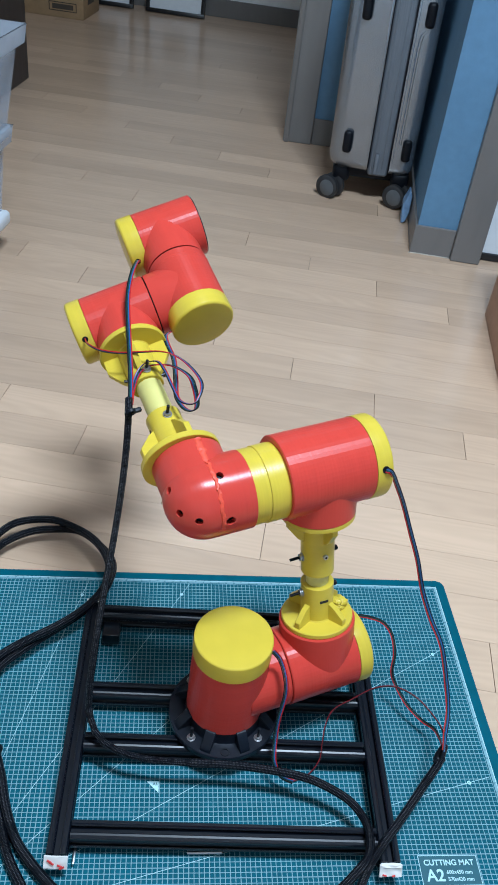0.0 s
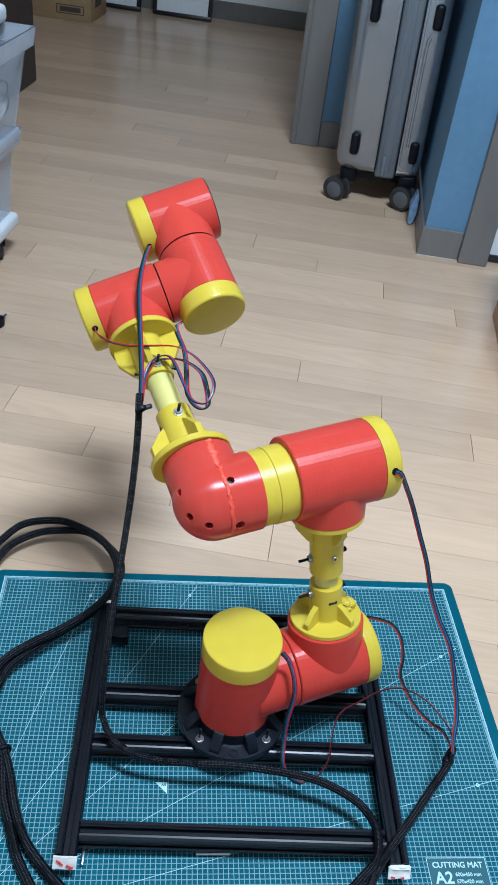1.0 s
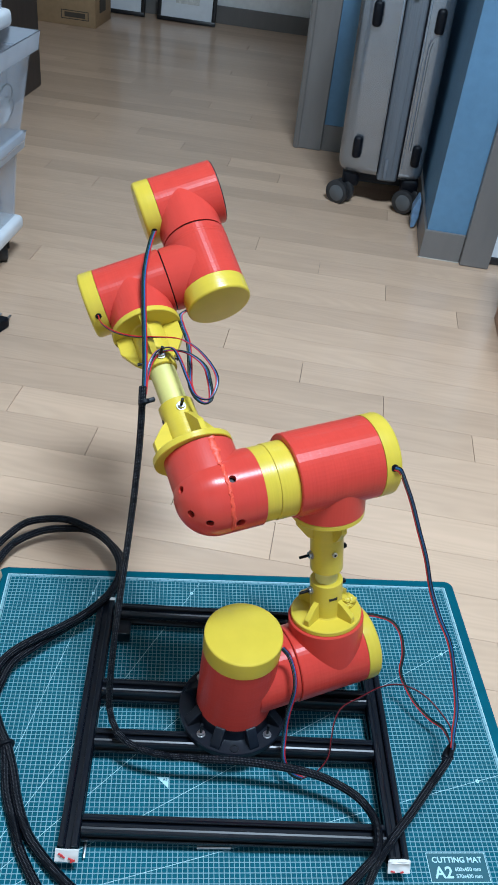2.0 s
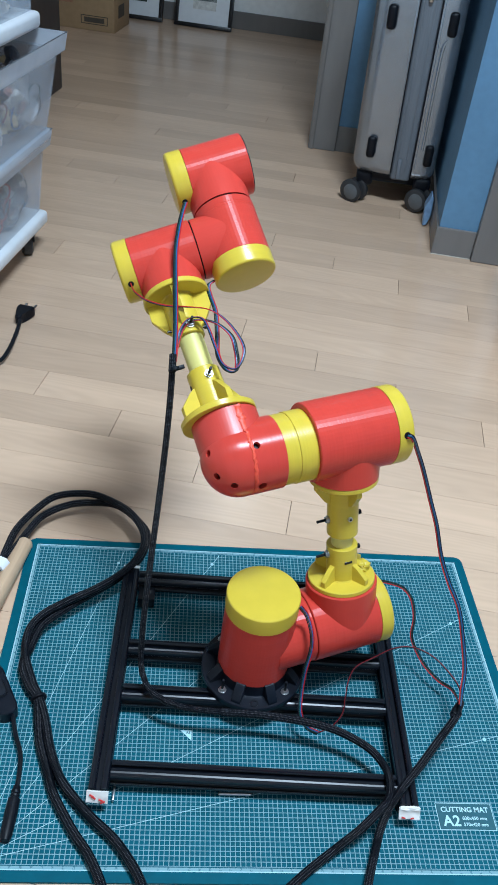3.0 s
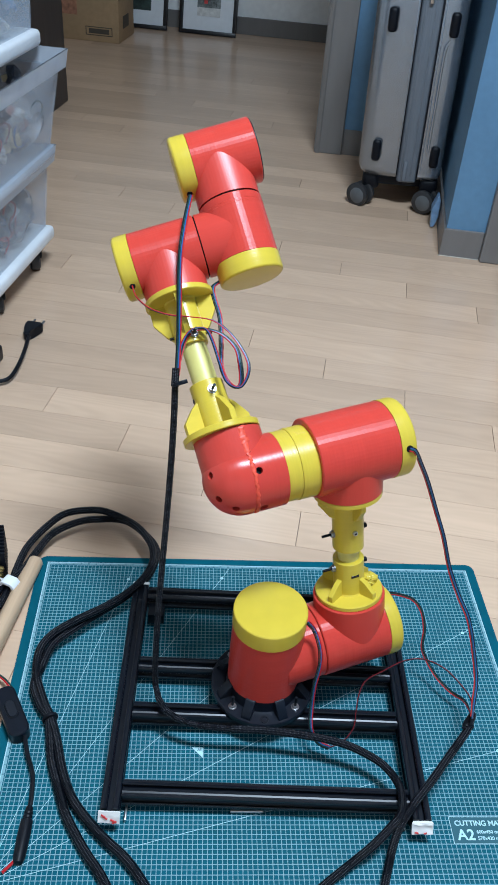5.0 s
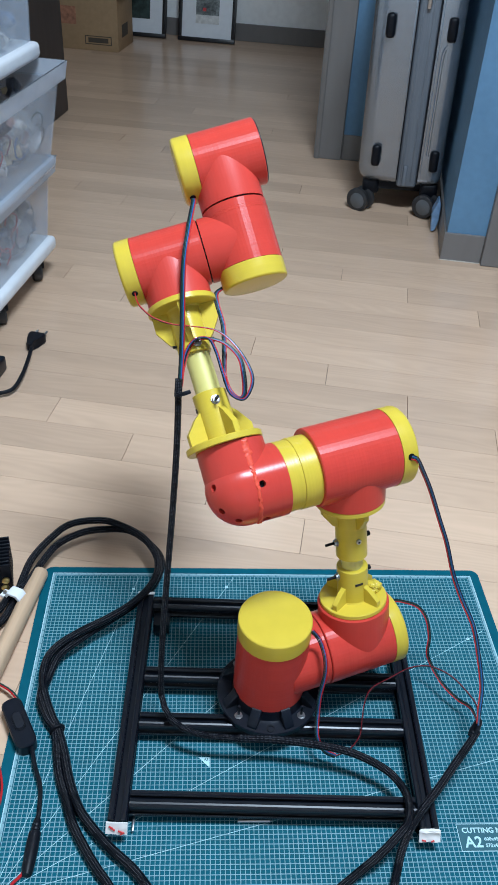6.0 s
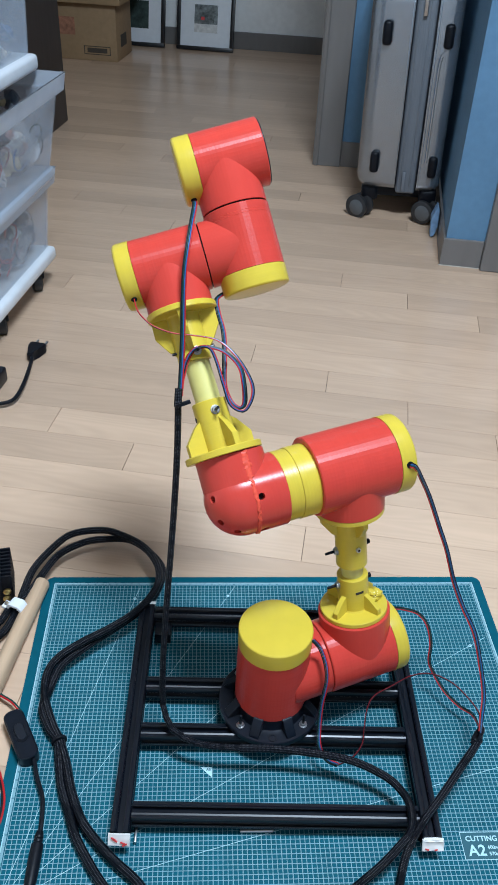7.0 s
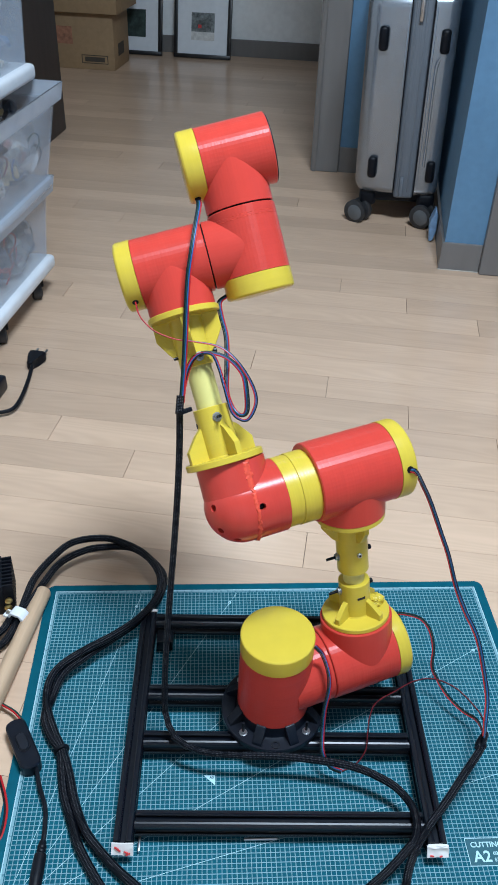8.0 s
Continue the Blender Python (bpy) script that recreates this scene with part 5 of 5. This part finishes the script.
# ---- suitcase ----
def half_shell(x0, y0, z0, x1, y1, z1, inner, r):
    """A suitcase half: round outside, with a crisp edge where it meets the zip at x = inner."""
    bm = box(x0, y0, z0, x1, y1, z1)
    edges = [e for e in bm.edges if not all(abs(v.co.x - inner) < 1e-5 for v in e.verts)]
    bmesh.ops.bevel(bm, geom=edges, offset=r, segments=8, affect="EDGES", profile=0.5)
    # a broad face rounds back towards its outer side
    for v in bm.verts:
        if v.co.y < (y0 + y1) / 2 and x1 - x0 > 0.08:
            v.co.y += 0.014 * (abs(v.co.x - inner) / (x1 - x0)) ** 2
    return bm


def suitcase():
    ob = thing("suitcase", "silver hard-shell suitcase standing on four wheels", "suitcase", ROOM @ pose(0.076, 1.832, FLOOR_Z, 0, -SUIT_LEAN, 0))
    w, d, z0, z1 = 0.222, 0.40, 0.084, 0.565
    part("shell", half_shell(-w / 2, 0, z0 - 0.003, -0.0085, d, z1, -0.0085, 0.034), SHELL, ob, "silver front shell")
    part("shell", half_shell(0.0475, 0, z0 - 0.003, w / 2 - 0.003, d, z1, 0.0475, 0.026), SHELL, ob, "silver back shell")
    part("zip_band", box(-0.0065, 0.004, z0 - 0.008, 0.0455, d - 0.006, z1 - 0.004, 0.008, seg=3), SHELL_BAND, ob, "dark grey zip band")
    for x in (0.005, 0.030):
        part("zip_ridge", box(x - 0.002, 0.0015, z0 + 0.012, x + 0.002, 0.0038, z1 - 0.012, 0.0008), SHELL_BAND, ob)
    for x in (-0.0125, 0.0515):
        part("shell_ridge", box(x - 0.002, -0.0015, z0 + 0.03, x + 0.002, 0.006, z1 - 0.03, 0.001), SHELL, ob)
    for x in (-0.0075, 0.0465):
        part("seam", box(x - 0.0016, -0.001, z0 + 0.012, x + 0.0016, 0.012, z1 - 0.012, 0.0006), BLACK, ob, "black rubber seam")
    for x, z in ((-0.068, 0.158), (0.083, 0.152), (-0.068, 0.466), (0.079, 0.463)):
        part("bumper", box(x - 0.0115, -0.010, z - 0.028, x + 0.0115, 0.006, z + 0.028, 0.0085, seg=3), BLACK, ob, "black rubber bumper")
    # side handle: a raised bow; beside it a dark tube coloured as a groove's shade
    bow = [(0.0605, 0.165), (0.0605, 0.23), (0.0605, 0.32), (0.0610, 0.395), (0.0645, 0.420), (0.0720, 0.430)]
    part("side_handle", tube(glide([Vector((x, 0.0006, z)) for x, z in bow], 6), 0.0021, 8), SHELL, ob, "silver bowed side handle")
    part("groove_shade", tube(glide([Vector((x + 0.0062, 0.0006, z - 0.002)) for x, z in bow[:5]], 6), 0.0014, 6), HUB, ob, "dark tube as the shade of a handle groove")
    part("zip_pull", box(0.012, -0.006, 0.505, 0.022, 0.0, 0.575, 0.002), STEEL, ob, "silver zip pull")
    part("zip_end", box(0.008, -0.001, z0 - 0.002, 0.018, 0.004, 0.135, 0.002), SHELL_BAND, ob)
    # the chassis's black also stands for the shade beneath the shells
    part("chassis", box(-w / 2 + 0.022, 0.03, 0.058, w / 2 - 0.012, d - 0.03, z0 + 0.002, 0.008), BLACK, ob, "black plastic chassis, also the shade under the shells")
    for x, y, near in ((-0.084, 0.028, 1), (0.093, 0.014, 1), (-0.055, d - 0.05, 0), (0.070, d - 0.05, 0)):
        fork = part("wheel_fork", box(-0.012 if x < 0 else -0.034, -0.004, 0.044, 0.034 if x < 0 else 0.012, 0.05, z0 + 0.004, 0.012, seg=3), BLACK, ob, m=pose(x, y, 0))
        for off in (-0.0135, 0.0135):
            wheel = part("wheel", lathe([(0, -0.008), (0.024, -0.008), (0.031, -0.005), (0.031, 0.005), (0.024, 0.008), (0, 0.008)], 32), TYRE, fork, m=pose(off * 0.6 - 0.012, -0.004 + off * 0.8, 0.0312, 0, 90, 62))
        if near:
            part("wheel_hub", lathe([(0, -0.0012), (0.019, -0.0012), (0.021, 0.0), (0, 0.0)], 28), HUB, ob, "grey wheel hub", pose(x - 0.012 - 0.0081 - 0.0085 * 0.1, y - 0.004 - 0.0108 - 0.010, 0.0312, 0, 90, 62))
    film = thing("plastic_bag", "crumpled blue plastic bag hanging by the wall end", "plastic bag", ROOM @ pose(0.176, 1.76, FLOOR_Z))
    bm = prism([(-0.004, 0.0), (0.006, 0.004), (0.012, 0.03), (0.010, 0.075), (0.004, 0.085), (-0.008, 0.05)], -0.02, 0.02, m=pose(0, 0, 0.001, 90, 0, 0), bevel=0.002)
    part("film", bm, BLUE_PLASTIC, film)


suitcase()


# ---- the far room ----
def carton(label, x0, y0, z0, x1, y1, z1, prints, mat=CARD, shade=()):
    ob = thing("carton", label, "cardboard box", ROOM @ Matrix.Translation(((x0 + x1) / 2, (y0 + y1) / 2, z0)))
    w, d, h = (x1 - x0) / 2, (y1 - y0) / 2, z1 - z0
    part("body", box(-w, -d, 0, w, d, h - 0.005, 0.003), mat, ob)
    part("flap", box(-w + 0.001, -d + 0.001, h - 0.0049, w - 0.001, -0.001, h, 0.001), mat, ob)
    part("flap", box(-w + 0.001, 0.001, h - 0.0049, w - 0.001, d - 0.001, h, 0.001), mat, ob)
    for side, a0, za, a1, zb, ink in prints:
        if side == "front":
            part("printed_mark", box(a0 - w, -d - 0.0014, za, a1 - w, -d - 0.0004, zb), ink, ob, smooth=False)
        else:
            part("printed_mark", box(w + 0.0004, a0 - d, za, w + 0.0014, a1 - d, zb), ink, ob, smooth=False)
    return ob


lower_prints = [("front", 0.205, 0.025, 0.325, 0.028, CARD_PRINT), ("front", 0.205, 0.057, 0.325, 0.06, CARD_PRINT), ("front", 0.205, 0.028, 0.2085, 0.057, CARD_PRINT), ("front", 0.3215, 0.028, 0.325, 0.057, CARD_PRINT), ("front", 0.22, 0.033, 0.31, 0.052, CARD_PRINT),
                ("side", 0.06, 0.05, 0.15, 0.10, CARD_PRINT), ("front", 0.09, 0.10, 0.17, 0.17, CARD_RED)]
carton("brown cardboard box with printed marks on the floor", -1.51, 3.408, FLOOR_Z, -1.155, 3.645, 0.225, lower_prints)
carton("larger brown cardboard box stacked on another", -1.62, 3.375, 0.2255, -1.125, 3.70, 0.50, [])
carton("light brown cardboard box beside the door", 0.348, 0.98, FLOOR_Z, 0.75, 1.312, 0.34, [("front", 0.05, 0.05, 0.06, 0.2, CARD_PRINT)], PINK_CARD)


def picture(label, x0, x1, y, height, photo, tilt=5):
    ob = thing("picture_frame", label, "picture frame", ROOM @ pose((x0 + x1) / 2, y, FLOOR_Z, -tilt, 0, 0), "framed pictures by the wall")
    w = (x1 - x0) / 2
    b = 0.017
    for a in ((-w, 0, w, b), (-w, height - b, w, height), (-w, b + 0.0003, -w + b, height - b - 0.0003), (w - b, b + 0.0003, w, height - b - 0.0003)):
        part("frame_bar", box(a[0], -0.012, a[1] + 0.001, a[2], 0.012, a[3] + 0.001, 0.0015), FRAME_BLACK, ob, "black wooden frame bar")
    part("mount", box(-w + b, -0.004, b, w - b, 0.006, height - b), PAPER, ob, "white paper mount", smooth=False)
    part("photograph", box(-0.054, -0.0052, height * 0.5 - 0.078, 0.056, -0.0042, height * 0.5 + 0.038), photo, ob, smooth=False)
    if photo is PHOTO_GREY:
        part("photo_mark", box(-0.022, -0.0058, height * 0.5 - 0.026, -0.006, -0.0053, height * 0.5 - 0.012), TAPE_RED, ob, smooth=False)
        part("photo_band", box(-0.054, -0.0058, height * 0.5 - 0.078, 0.056, -0.0053, height * 0.5 - 0.042), CLUTTER[0], ob, smooth=False)


picture("black framed grey photograph standing against the wall", -0.972, -0.701, 3.775, 0.31, PHOTO_GREY, 11)
picture("black framed dark green photograph standing against the wall", -1.30, -1.032, 3.775, 0.31, PHOTO_GREEN, 11)
board = thing("white_board", "white board with black frame leaning by the door", "board", ROOM @ pose(0.362, 1.60, FLOOR_Z, -3, 0, 0))
part("panel", box(0.0, -0.004, 0.018, 0.40, 0.004, 0.55), PAPER, board, smooth=False)
part("frame_bar", box(0.0, -0.010, 0.001, 0.40, 0.010, 0.0175, 0.002), FRAME_BLACK, board, "black frame bar")

# ---- planks ----
PLANK_W, PLANK_L = 0.0755, 0.9225
plank_bm = box(0.00045, 0.00022, -0.0054, PLANK_L - 0.00045, PLANK_W - 0.00022, 0.0)
first = part("plank", plank_bm, OAK, floor, m=pose(0, 0, -0.5))
plank_mesh = first.data
bpy.data.objects.remove(first)
outer = bmesh.new()
for k in range(-25, 51):
    y = 0.032 + PLANK_W * k
    start = (0.267 - 0.15375 * (k - 10)) % PLANK_L
    for n in range(-4, 3):
        x = start + n * PLANK_L
        if x > 1.1 or x + PLANK_L < -1.55 or y < -0.75:
            # out towards the walls the planks end against them
            a, b = max(x, -2.09), min(x + PLANK_L, 1.74)
            if b - a > 0.01 and y > -1.89:
                outer = box(a + 0.00045, y + 0.00022, -0.0054, b - 0.00045, y + PLANK_W - 0.00022, 0.0, 0.0, outer)
            continue
        p = new("plank", plank_mesh)
        p.parent = floor
        p.matrix_basis = pose(x, y, FLOOR_Z)
tagged(part("plank_border", outer, OAK, floor, "", pose(0, 0, FLOOR_Z), False), kind="stuff")


# ---- what moves ----
def motions():
    walk(fore, [(t, forearm_pose(lean)) for t, lean in LEANS])
    table = [(t, hang_poses(lean)) for t, lean in LEANS]
    for k, piece in enumerate(segments):
        walk(piece, [(t, poses[k]) for t, poses in table])


motions()
